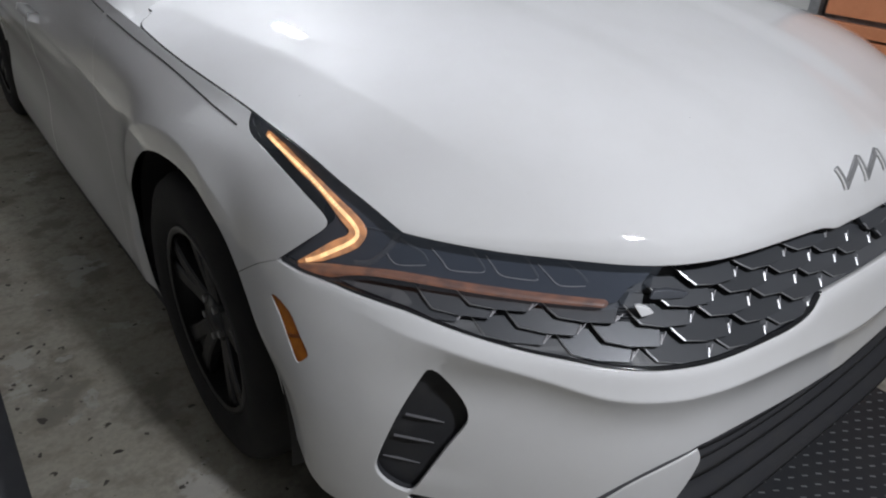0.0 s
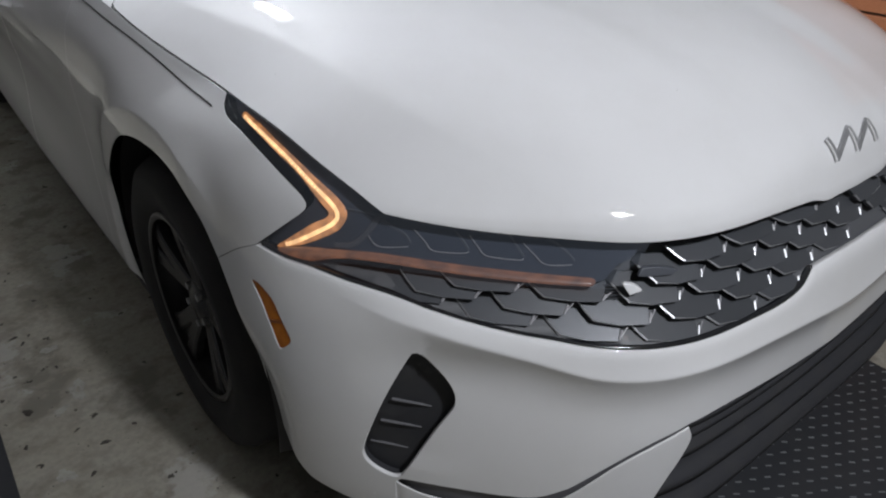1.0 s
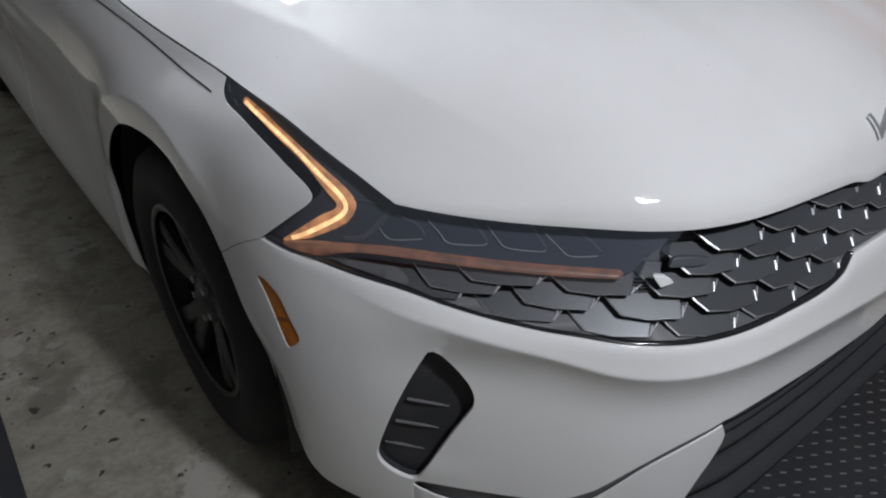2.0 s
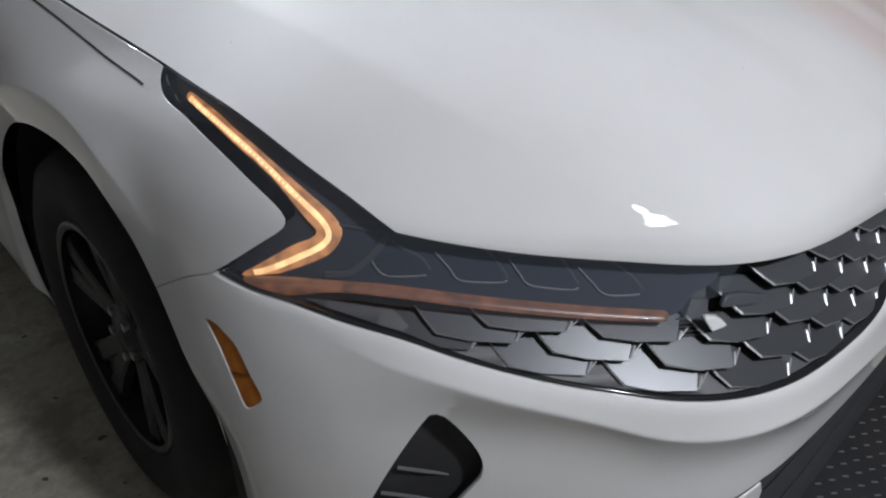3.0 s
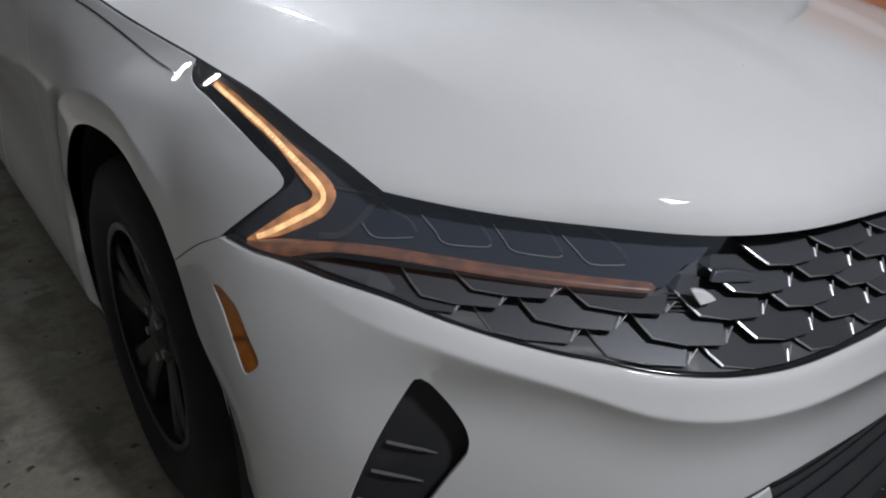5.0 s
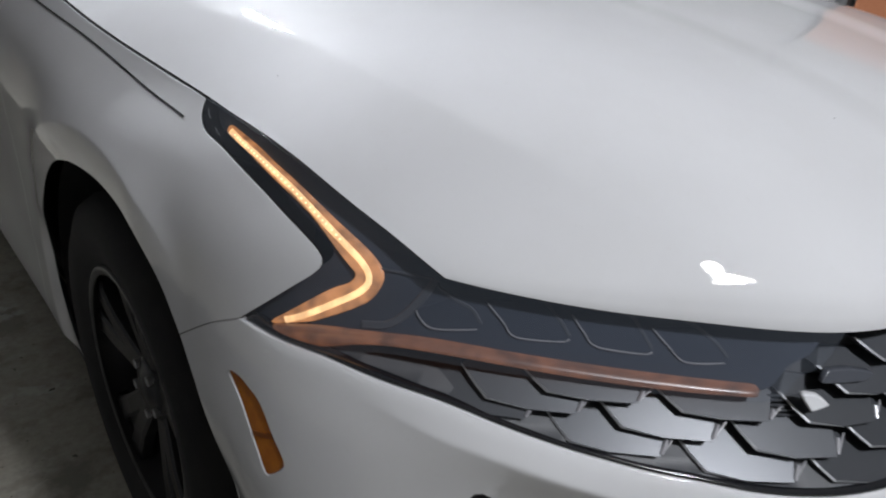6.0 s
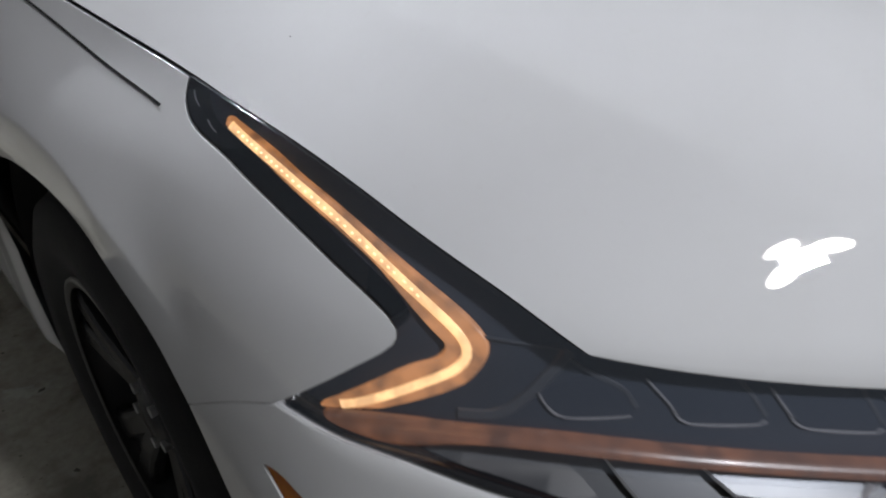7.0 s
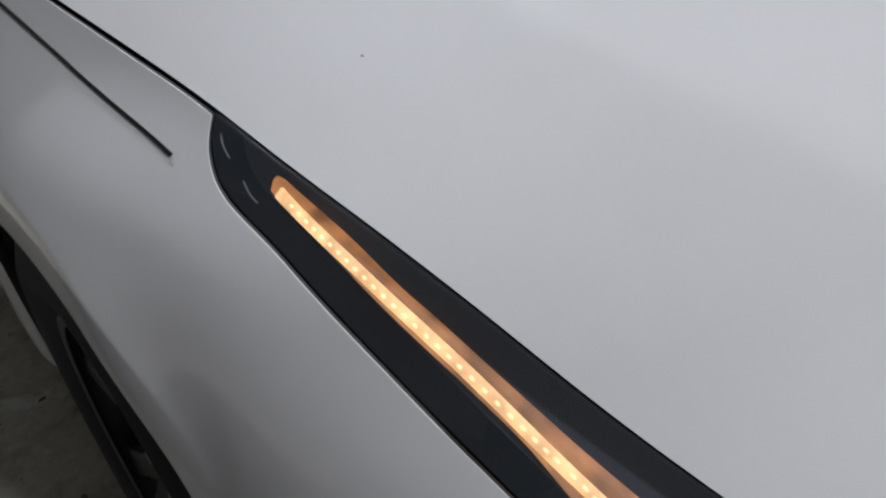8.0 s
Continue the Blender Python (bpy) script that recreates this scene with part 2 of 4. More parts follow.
# ---- the body's surfaces ----
PLAN_X = (0, -.15, -.30, -.42, -.52, -.62, -.72, -.81, -.87, -.900, -.912, -.918, -.922, -.925, -.92, -.905, -.87, -.76, -.50, -.2, 0)
PLAN_Y = (-.006, -.004, .001, .014, .052, .132, .235, .340, .44, .54, .70, 1.0, 1.5, 2.2, 3.2, 4.2, 4.5, 4.70, 4.80, 4.84, 4.845)


def spline(t, v, first=None):
    """Second derivatives of a natural cubic spline (level at the start where first is 0)."""
    t, v = np.asarray(t, float), np.asarray(v, float)
    n, h = len(t), np.diff(t)
    a, b = np.eye(n), np.zeros(n)
    for i in range(1, n - 1):
        a[i, i - 1:i + 2] = h[i - 1], 2 * (h[i - 1] + h[i]), h[i]
        b[i] = 6 * ((v[i + 1] - v[i]) / h[i] - (v[i] - v[i - 1]) / h[i - 1])
    if first is not None:
        a[0, :2] = 2 * h[0], h[0]
        b[0] = 6 * ((v[1] - v[0]) / h[0] - first)
    return t, v, np.linalg.solve(a, b)


def along(sp, x):
    """Values of such a spline; straight on past its ends."""
    t, v, m = sp
    x = np.asarray(x, float)
    i = np.clip(np.searchsorted(t, x) - 1, 0, len(t) - 2)
    h = t[i + 1] - t[i]
    a, b = (t[i + 1] - x) / h, (x - t[i]) / h
    return a * v[i] + b * v[i + 1] + ((a ** 3 - a) * m[i] + (b ** 3 - b) * m[i + 1]) * h * h / 6


STEP_S = (0, .30, .50, .70, .88, 1.05, 1.15, 1.31, 1.62, 2.2, 6.2)
INSET = {  # how far the wall of the body stands in from the plan line, at heights over the ground
    .95: (.13, .13, .13, .13, .13, .13, .13, .135, .080, .055, .055),
    .90: (.115, .115, .115, .115, .115, .115, .115, .112, .047, .033, .033),
    .86: (.100, .100, .100, .095, .090, .088, .087, .083, .024, .016, .016),
    .82: (.082, .082, .082, .076, .064, .058, .054, .044, .009, .005, .005),
    .78: (.067, .067, .067, .058, .038, .031, .029, .022, .003, .000, .000),
    .74: (.052, .052, .054, .043, .024, .018, .016, .012, .000, .000, .000),
    .70: (.037, .036, .038, .029, .012, .008, .009, .006, .000, .001, .001),
    .66: (.022, .020, .021, .013, .002, .001, .003, .003, .000, .004, .004),
    .62: (.004, .000, -.001, -.005, -.010, -.005, -.001, .000, .000, .006, .006),
    .585: (-.004, -.006, -.007, -.010, -.014, -.009, -.004, .000, .000, .008, .008),
    .55: (-.008, -.009, -.010, -.011, -.014, -.012, -.006, .000, .000, .009, .009),
    .50: (-.010, -.010, -.010, -.011, -.015, -.014, -.007, .000, .000, .009, .009),
    .45: (-.011, -.010, -.010, -.011, -.016, -.014, -.006, .000, .000, .008, .008),
    .40: (-.010, -.010, -.010, -.012, -.016, -.012, -.004, .000, .002, .007, .007),
    .30: (-.006, -.008, -.010, -.012, -.012, -.006, .000, .004, .006, .006, .006),
    .20: (.010, .004, .000, -.002, .002, .008, .012, .014, .016, .014, .014),
    .10: (.050, .045, .040, .038, .040, .045, .045, .045, .045, .040, .040),
}
_x, _y = np.array(PLAN_X), np.array(PLAN_Y)
_c = np.r_[0, np.cumsum(np.hypot(np.diff(_x), np.diff(_y)))]
PLAN = spline(_c, _x), spline(_c, _y, 0.0)
_rows = [spline(STEP_S, INSET[z], 0.0) for z in sorted(INSET)]
_fine = np.linspace(0, 6.2, 621)
_high = np.array(sorted(INSET))
_many = np.linspace(.10, .95, 851)
_grid = np.array([along(spline(_high, col), _many) for col in np.array([along(r, _fine) for r in _rows]).T])


BAND = spline((0, .136, .231, .314, .384, .44, .50, .55, .607, .647, .687, .768, .85, .892, .96), (.529, .540, .551, .5595, .5645, .5655, .5655, .567, .5735, .584, .595, .6125, .6295, .637, .654), 0.0)


VENT_LINE = spline((.30, .352, .38, .454, .51, .564, .60, .64), (.936, .928, .923, .900, .879, .857, .846, .840))


def inset(s, z):
    s, z = np.abs(s), np.asarray(z, float)
    a = np.clip(s / .01, 0, 619.999)
    b = np.clip((z - .10) / .001, 0, 849.999)
    i, j = a.astype(int), b.astype(int)
    a, b = a - i, b - j
    d = (1 - a) * ((1 - b) * _grid[i, j] + b * _grid[i, j + 1]) + a * ((1 - b) * _grid[i + 1, j] + b * _grid[i + 1, j + 1])
    # the flare round each rear arch falls in towards the tyre
    k = np.clip((.455 - np.hypot(s - 4.37, z - .32)) / .06, 0, 1)
    d = d + .012 * k * k * (3 - 2 * k)
    k = np.clip((.455 - np.hypot(s - 1.52, z - .32)) / .06, 0, 1) * np.clip((.56 - z) / .12, 0, 1)
    d = d + .012 * k * k * (3 - 2 * k)
    # the front arch wears a flat lip that stands out, with a crease above it
    r = np.hypot(s - 1.50, z - .37) - .42
    low = np.clip(-r, 0, .07)
    r = .5 * (r + np.sqrt(r * r + .000008))
    k = np.clip((s - 1.22) / .14, 0, 1) * np.clip((z - .44) / .12, 0, 1) * np.clip((2.02 - s) / .42, .3, 1)
    d = d - k * k * (3 - 2 * k) * (.016 * np.clip(1 - r / .09, 0, 1) ** 2 - .115 * low)
    # under the band round the nose the skin falls back, then comes forward again
    gone = along(BAND, np.minimum(s, .96)) - z
    k = np.clip((1.02 - s) / .24, 0, 1) * np.clip((z - .2) / .1, 0, 1)
    k = k * k * (3 - 2 * k)
    low = .5 * (gone + np.sqrt(gone * gone + .000006))
    d = d + k * (.17 * low * np.exp(-(low / .085) ** 2) - .011 * np.exp((.003 - np.sqrt(gone * gone + .000009)) / .034))
    # the panel inward of the air vent lies a little deeper than the corner
    off = along(VENT_LINE, np.clip(z, .30, .64)) - s
    k = np.clip(off / .012, 0, 1) * np.clip((z - .34) / .05, 0, 1) * np.clip(gone / .10, 0, 1)
    d = d + .007 * k * k * (3 - 2 * k) * np.exp(-(np.maximum(off, 0) / .11) ** 2)
    return d


def wall(s, z, deep=0.0):
    """A place on the body's side: s metres round the plan from the nose, below zero to the other side; deep: metres in from the skin."""
    s, z = np.asarray(s, float), np.asarray(z, float)
    k, sign = np.abs(s), np.where(s < 0, -1.0, 1.0)
    x, y = along(PLAN[0], k), along(PLAN[1], k)
    tx, ty = along(PLAN[0], k + .002) - along(PLAN[0], k - .002), along(PLAN[1], k + .002) - along(PLAN[1], k - .002)
    n = np.hypot(tx, ty)
    d = inset(k, z) + deep
    return np.stack([sign * (x + ty / n * d), y - tx / n * d, z + 0 * s], -1)


HOOD_FRONT = spline((0, .06, .107, .135, .16, .32, .44, .52, .60, .67, .76, .84, .911),
                    (.720, .721, .723, .730, .733, .742, .747, .749, .7515, .755, .7605, .769, .778), 0.0)
HOOD_SOFT = spline((0, .16, .32, .52, .67, .80, .911), (.7285, .7335, .741, .749, .755, .7645, .778), 0.0)
HOOD_SIDE = spline((.911, .96, 1.00, 1.05, 1.10, 1.17, 1.25, 1.31, 1.40, 1.50, 1.60, 1.69, 1.734, 1.82),
                   (.778, .801, .8155, .831, .8435, .854, .8595, .864, .8735, .889, .907, .9225, .929, .937))
HOOD_RISE = spline((0, .07, .101, .170, .229, .308, .413, .553, .72, .878, 1), (0, .066, .106, .178, .240, .335, .475, .655, .820, .942, 1))
HOOD_NOSE = spline((0, .092, .136, .2, .279, .392, .553, .72, .878, 1), (0, .107, .207, .318, .42, .545, .70, .84, .946, 1))
HOOD_A, HOOD_B = .82, 1.12


def shoulder(w):
    return .850 - .235 * np.exp(-w / .12) + .12 * np.maximum(w - .45, 0)


def hood_at(a, b, deep=0.0):
    """A place on the hood: a metres across from the middle, b metres back from the nose."""
    a, b = np.asarray(a, float), np.asarray(b, float)
    if np.ndim(deep) or deep:
        return hood_at(a, b) - deep * facing_up(a, b)
    sign, u, w = np.where(a < 0, -1.0, 1.0), np.abs(a) / HOOD_A, np.clip(b / HOOD_B, 0, 1.07)
    s = .911 * u
    lip = wall(s, along(HOOD_FRONT, s))
    front = wall(s, along(HOOD_SOFT, s))
    back = np.stack([-.868 * u, 1.22 - .105 * u ** 2, 1.028 - .092 * u ** 2.4], -1)
    k = .911 + .823 * w
    edge = wall(k, along(HOOD_SIDE, k))
    q = (u ** 3)[..., None]
    m = np.clip(u / .45, 0, 1)
    m = m * m * (3 - 2 * m)
    r = np.sqrt(np.maximum(w, 0))
    f = m * along(HOOD_RISE, r) + (1 - m) * along(HOOD_NOSE, r)
    flat = front + (back - front) * w[..., None]
    flat[..., 2] = front[..., 2] + (back[..., 2] - front[..., 2]) * f
    last = wall(.911 + 0 * w, .778 + 0 * w)
    # the notch over the badge dies out a hand's width behind the edge
    flat += (lip - front) * np.exp(-(w / .06) ** 1.5)[..., None]
    side = last + (np.array((-.868, 1.115, .936)) - last) * w[..., None]
    side[..., 2] = last[..., 2] + (.936 - last[..., 2]) * f
    p = flat + q * (edge - side)
    # the crease over each shoulder, and the shallow one beside the badge
    c = shoulder(w)
    r, l = (np.sqrt((u / c) ** 2 + .06) - .245) / .785, (1 - u) / (1 - c)
    tent = .5 * (r + l - np.sqrt((r - l) ** 2 + .005))
    p[..., 2] += .021 * np.maximum(tent, 0) * (1 - np.exp(-(w / .11) ** 1.5)) * (1 - .6 * np.maximum(w - .4, 0) ** 2 / .36)
    c = np.clip((u - .15 - .12 * w) / .12, 0, 1)
    p[..., 2] += .0055 * (c * c * (3 - 2 * c)) * np.clip((w - .03) * 12, 0, 1) * (1 - q[..., 0])
    p[..., 0] *= sign
    return p


def facing_up(a, b):
    e = 6e-4
    b0, b1 = np.maximum(b - e, 0), b + e
    n = np.cross(hood_at(a + e, b) - hood_at(a - e, b), hood_at(a, b1) - hood_at(a, b0))
    n /= np.maximum(np.linalg.norm(n, axis=-1), 1e-12)[..., None]
    return np.where(n[..., 2:] < 0, -n, n)


# edges on the wall of the body that neighbouring panels share
LAMP_FENDER = ((1.121, .691), (1.06, .741), (1.036, .760), (1.028, .771), (1.036, .782), (1.073, .7975), (1.137, .8168), (1.21, .8320), (1.266, .8395), (1.29, .847), (1.302, .855), (1.309, .864))
BUMPER_TOP = ((.157, .631), (.172, .622), (.2, .609), (.26, .604), (.36, .609), (.46, .609), (.53, .610), (.60, .614), (.66, .622), (.71, .628), (.775, .639), (.836, .652),
              (.898, .667), (.963, .677), (1.02, .6855), (1.069, .6865), (1.121, .691))
ARCH_FRONT = ((1.235, .622), (1.195, .562), (1.161, .497), (1.143, .421), (1.122, .338), (1.092, .282), (1.066, .252))
ARCH_TOP = ((1.885, .215), (1.915, .290), (1.925, .385), (1.893, .483), (1.839, .558), (1.764, .630), (1.66, .698), (1.57, .729), (1.475, .738), (1.40, .732), (1.345, .716), (1.285, .675), (1.235, .622))
HOOD_EDGE = [(k, float(along(HOOD_SIDE, k))) for k in (.911, .96, 1.0, 1.05, 1.10, 1.17, 1.25, 1.309)]
FENDER_TOP = [(k, float(along(HOOD_SIDE, k))) for k in (1.309, 1.40, 1.50, 1.60, 1.69, 1.734)]
NOSE_EDGE = [(k, float(along(HOOD_FRONT, k))) for k in (.52, .60, .67, .76, .84, .911)]
VENT = ((.850, .580), (.830, .559), (.8035, .5245), (.794, .503), (.794, .485), (.800, .470), (.824, .426), (.866, .340), (.881, .318), (.900, .318), (.925, .332), (.938, .352),
        (.936, .380), (.912, .454), (.890, .510), (.865, .564), (.857, .578))
MARKER = ((1.134, .627), (1.119, .628), (1.104, .622), (1.086, .610), (1.068, .581), (1.053, .556), (1.057, .543), (1.073, .528), (1.080, .534), (1.090, .556), (1.112, .597), (1.130, .620))
SEAM = ((1.321, .843), (1.40, .852), (1.469, .864), (1.622, .895), (1.796, .915), (1.918, .923))
BELT = ((1.935, .924), (2.1, .933), (2.3, .938), (2.6, .940), (2.92, .940))


def closed(points, step=.006):
    """A smooth closed line."""
    p = list(points)
    n = len(p)
    full = curve(p[-2:] + p + p[:2], step=step)
    sizes = [max(1, int(round(math.dist(a, b) / step))) for a, b in zip(p[-2:] + p + p[:1], p[-1:] + p + p[:2])]
    return full[sum(sizes[:2]):sum(sizes[:2 + n])]


# ---- the car ----
car = thing("car", (0, 2.4, 0), "white four-door sedan parked on a garage floor, amber turn signals glowing", "car")

HOOD_E = HOOD_A - .0030
HOOD_CORNER = ((HOOD_E, 1.075), (HOOD_E - .001, 1.100), (HOOD_E - .004, 1.120), (HOOD_E - .011, 1.133), (HOOD_E - .026, 1.143), (HOOD_E - .035, 1.153), (HOOD_E - .037, 1.168), (HOOD_E - .036, 1.190))
_corner = curve(HOOD_CORNER, step=.005)
hood_loop = np.vstack([
    np.stack([np.linspace(-HOOD_E, HOOD_E, 260), 0 * np.linspace(0, 1, 260)], -1)[:-1],
    np.stack([np.full(150, HOOD_E), np.linspace(0, 1.075, 150)], -1)[:-1], _corner,
    np.stack([np.linspace(HOOD_E - .045, .045 - HOOD_E, 110), np.full(110, 1.190)], -1), (_corner * (-1, 1))[::-1],
    np.stack([np.full(150, -HOOD_E), np.linspace(1.075, 0, 150)], -1)[1:-1]])
_ga, _gb = np.meshgrid(np.linspace(-.805, .805, 91), HOOD_B * np.linspace(.045, .99, 60) ** 2, indexing="ij")
_pts = np.stack([_ga.ravel(), _gb.ravel()], -1)
_pts = _pts[(np.abs(np.abs(_pts[:, 0]) - HOOD_A * shoulder(_pts[:, 1] / HOOD_B)) > .016) & (_pts[:, 1] > .036)]
_line = HOOD_B * np.linspace(.2, .99, 90) ** 2
_pts = np.vstack([_pts] + [np.stack([k * (HOOD_A * shoulder(_line / HOOD_B) + q), _line], -1) for k in (-1, 1) for q in (-.013, -.007, -.003, 0, .003, .007, .013)]
                 + [np.stack([hood_loop[2:257, 0], np.full(255, q)], -1) for q in (.0045, .0095, .0155, .0225, .0305)])
sheet("hood", car, (PAINT, UNDER), hood_at, hood_loop, shaded_rim=True, roll=.0008, points=_pts, keep=.3, gap=0, rim=.006, label="white painted hood with soft creases")
# the fenders reach in behind the hood's rear corners
_step = np.gradient(_corner, axis=0)
_tab = (_corner + np.stack([_step[:, 1], -_step[:, 0]], -1) / np.linalg.norm(_step, axis=1)[:, None] * .0045)[_corner[:, 1] > 1.112]
_tab = np.vstack([_tab, [(HOOD_A + .0005, 1.190), (HOOD_A + .0005, float(_tab[0, 1]) - .004)]])
for _side in (1, -1):
    sheet("fender_tab", car, (PAINT, UNDER), hood_at, _tab if _side > 0 else flip(_tab), shaded_rim=True, roll=.0008, h=.012, rim=.006, gap=0)

for _a, _b in ((.252, .182), (.752, .496)):
    bm = bmesh.new()
    bmesh.ops.create_circle(bm, cap_ends=True, segments=9, radius=.0009)
    up = Vector(facing_up(np.array([_a]), np.array([_b]))[0])
    bm.transform(Matrix.Translation(hood_at(np.array([_a]), np.array([_b]), -.0003)[0]) @ up.to_track_quat("Z", "Y").to_matrix().to_4x4() @ Matrix.Diagonal((1, .7, 1, 1)))
    part("paint_chip", bm, UNDER, car, "tiny dark chip in the hood's paint", smooth=False)

# bumper skin, right round the nose
half = curve(((0, .629), (.157, .631)), BUMPER_TOP, ((1.121, .691), (1.17, .666), (1.235, .622)), ARCH_FRONT,
             ((1.066, .252), (1.05, .238), (1.0, .226), (.94, .214), (.886, .212)), ((.886, .212), (.886, .302)), ((.886, .302), (.880, .3095), (.868, .3135), (.799, .310), (.708, .306), (.655, .310), (.61, .334)),
             ((.61, .334), (.545, .391), (.49, .424), (.424, .444)), ((.424, .444), (.344, .447), (.169, .432), (0, .420)), step=.007)
bumper_loop = np.vstack([half, flip(half)[1:]])
vent_loop, marker_loop = closed(VENT), closed(MARKER, .004)
_lip = spline([k[0] for k in BUMPER_TOP], [k[1] for k in BUMPER_TOP])


def bumper_skin(a, b, deep=0.0):
    """The body's wall with a lip that rolls in under the grille and the lamps."""
    k = np.clip(np.abs(a), .157, 1.121)
    return wall(a, b, deep + .0040 * np.exp(-np.maximum(along(_lip, k) - b, 0) / .0055) * np.clip((1.10 - np.abs(a)) / .06, 0, 1))


_pts = spread(bumper_loop, .0085)
_off = _pts[:, 1] - along(BAND, np.minimum(np.abs(_pts[:, 0]), .96))
_pts = _pts[(np.abs(_off) > .012) | (np.abs(_pts[:, 0]) > 1.0)]
_s = np.arange(-.998, 1.0, .006)
_band = along(BAND, np.minimum(np.abs(_s), .96))
_pts = np.vstack([_pts] + [np.stack([_s, _band + k], -1) for k in (-.009, -.0055, -.003, -.0012, .0006, .0025, .005, .0085)]
                 + [np.stack([_s, along(_lip, np.clip(np.abs(_s), .157, 1.121)) - k], -1)[np.abs(_s) > .16] for k in (.0045, .0075, .0115, .017)])
bumper = sheet("bumper", car, PAINT, bumper_skin, bumper_loop, points=_pts, keep=.4, holes=(vent_loop, flip(vent_loop), marker_loop, flip(marker_loop)), rim=.007, gap=.0013,
               label="white painted front bumper skin")


def blade(side):
    way = (lambda k: k) if side > 0 else flip
    loop = curve(((.915, .298), (.90, .302), (.884, .2995), (.868, .292), (.836, .280), (.752, .270), (.68, .276), (.62, .306), (.545, .379), (.49, .413), (.426, .436)),
                 ((.426, .436), (.417, .410), (.430, .370), (.447, .335), (.470, .275), (.50, .20)), ((.50, .20), (.70, .175), (.90, .18)), ((.90, .18), (.915, .212)), ((.915, .212), (.915, .298)))
    skin = lambda a, b, d=0.0: wall(a, b, d - .001 * np.clip((.90 - np.abs(a)) / .14, 0, 1) + .003 * np.clip((np.abs(a) - .878) / .012, 0, 1))
    ob = sheet("bumper_blade", car, PAINT, skin, way(loop), h=.012, rim=.003, gap=.0004, label="white lower bumper blade")
    # grey strip behind the gap: white paint in shade, with the shade in its colour
    back = curve(((.884, .3085), (.85, .313), (.80, .316), (.708, .316), (.61, .342), (.545, .398), (.43, .452)), ((.43, .452), (.43, .425), (.545, .366), (.62, .292), (.70, .262), (.836, .266), (.884, .285)), ((.884, .285), (.884, .3085)))
    sheet("gap_shade", ob, FIN_AND_GAP_GREY, wall, way(back), h=.02, rim=.004, deep=.009, gap=0)


def vent(side):
    loop = vent_loop if side > 0 else flip(vent_loop)
    k = outward(turned(loop)) * .004
    pocket = sheet("air_vent", car, BLACK_ROUGH, wall, turned(loop) + k, h=.03, rim=.02, deep=.019, gap=0, label="dark plastic air vent pocket")
    bm = bmesh.new()
    ring = turned(loop) + k * .4
    a, b = wall(ring[:, 0], ring[:, 1], .006), wall(ring[:, 0], ring[:, 1], .022)
    va, vb = [bm.verts.new(q) for q in a], [bm.verts.new(q) for q in b]
    for i in range(len(va)):
        j = (i + 1) % len(va)
        bm.faces.new((va[i], va[j], vb[j], vb[i]))
    part("vent_wall", bm, BLACK_ROUGH, pocket)
    for (s0, z0), (s1, z1) in (((.893, .4725), (.832, .4625)), ((.912, .4245), (.848, .4165)), ((.931, .374), (.870, .368))):
        t = np.linspace(0, 1, 9)
        s, z = (s0 + (s1 - s0) * t) * side, z0 + (z1 - z0) * t
        foot, tip = wall(s[0], z[0]), wall(s[-1], z[-1])
        inner = foot + (wall(s[0], z[0], .1) - foot) * 10
        bm = bmesh.new()
        rows = []
        for i in range(9):
            reach = .0016 * (1 - t[i] ** 2)
            q = [foot + (tip - foot) * t[i] + (0, 0, dz) + (inner - foot) * d for dz, d in ((.0006, .021), (.0006, .0175 - reach), (-.0006, .0173 - reach), (-.0014, .021))]
            rows.append([bm.verts.new(v) for v in q])
        for a, b in zip(rows, rows[1:]):
            for i in range(4):
                bm.faces.new((a[i], a[(i + 1) % 4], b[(i + 1) % 4], b[i]))
        part("vent_fin", bm, FIN_AND_GAP_GREY, pocket, smooth=False)


def side_marker(side):
    loop = marker_loop if side > 0 else flip(marker_loop)
    ob = sheet("side_marker", car, AMBER, wall, loop, h=.01, rim=.01, deep=.0015, gap=.001, label="amber side marker lens")
    t = np.linspace(0, 1, 7)
    s, z = (1.094 + (1.067 - 1.094) * t) * side, .571 + (.579 - .571) * t
    bm = ribbon(bmesh.new(), wall(s, z, .0006), facing(wall, s, z), .0035, .003)
    part("rib", bm, AMBER_DARK, ob, smooth=False)


def fender(side):
    loop = curve(ARCH_TOP, ((1.235, .622), (1.17, .666), (1.121, .691)), LAMP_FENDER, FENDER_TOP,
                 ((1.734, .929), (1.82, .937), (1.925, .944)), ((1.925, .944), (1.955, .842), (2.02, .728), (2.04, .60), (2.045, .40)), ((2.045, .40), (2.05, .245)), ((2.05, .245), (1.97, .232), (1.885, .215)))
    pts = spread(loop, .010)
    pts = pts[np.abs(np.hypot(pts[:, 0] - 1.50, pts[:, 1] - .37) - .42) > .012]
    ang = np.linspace(.05, math.pi - .3, 200)
    rings = [np.stack([1.50 + r * np.cos(ang), .37 + r * np.sin(ang)], -1) for r in (.410, .4145, .4175, .420, .4225, .4255, .430)]
    pts = np.vstack([pts] + rings) * (side, 1)
    ob = sheet("front_fender", car, (PAINT, UNDER), wall, loop if side > 0 else flip(loop), points=pts, keep=.4, gap=.0013, shaded_rim=True, rim=.0016, roll=.0004, label="white painted front fender")
    k = curve(SEAM, step=.01)
    s, z = k[:, 0] * side, k[:, 1]
    bm = ribbon(bmesh.new(), wall(s, z, -.0016), facing(wall, s, z), .0016, .005)
    part("seam_strip", bm, BLACK_GLOSS, ob, "thin black seam strip", smooth=False)


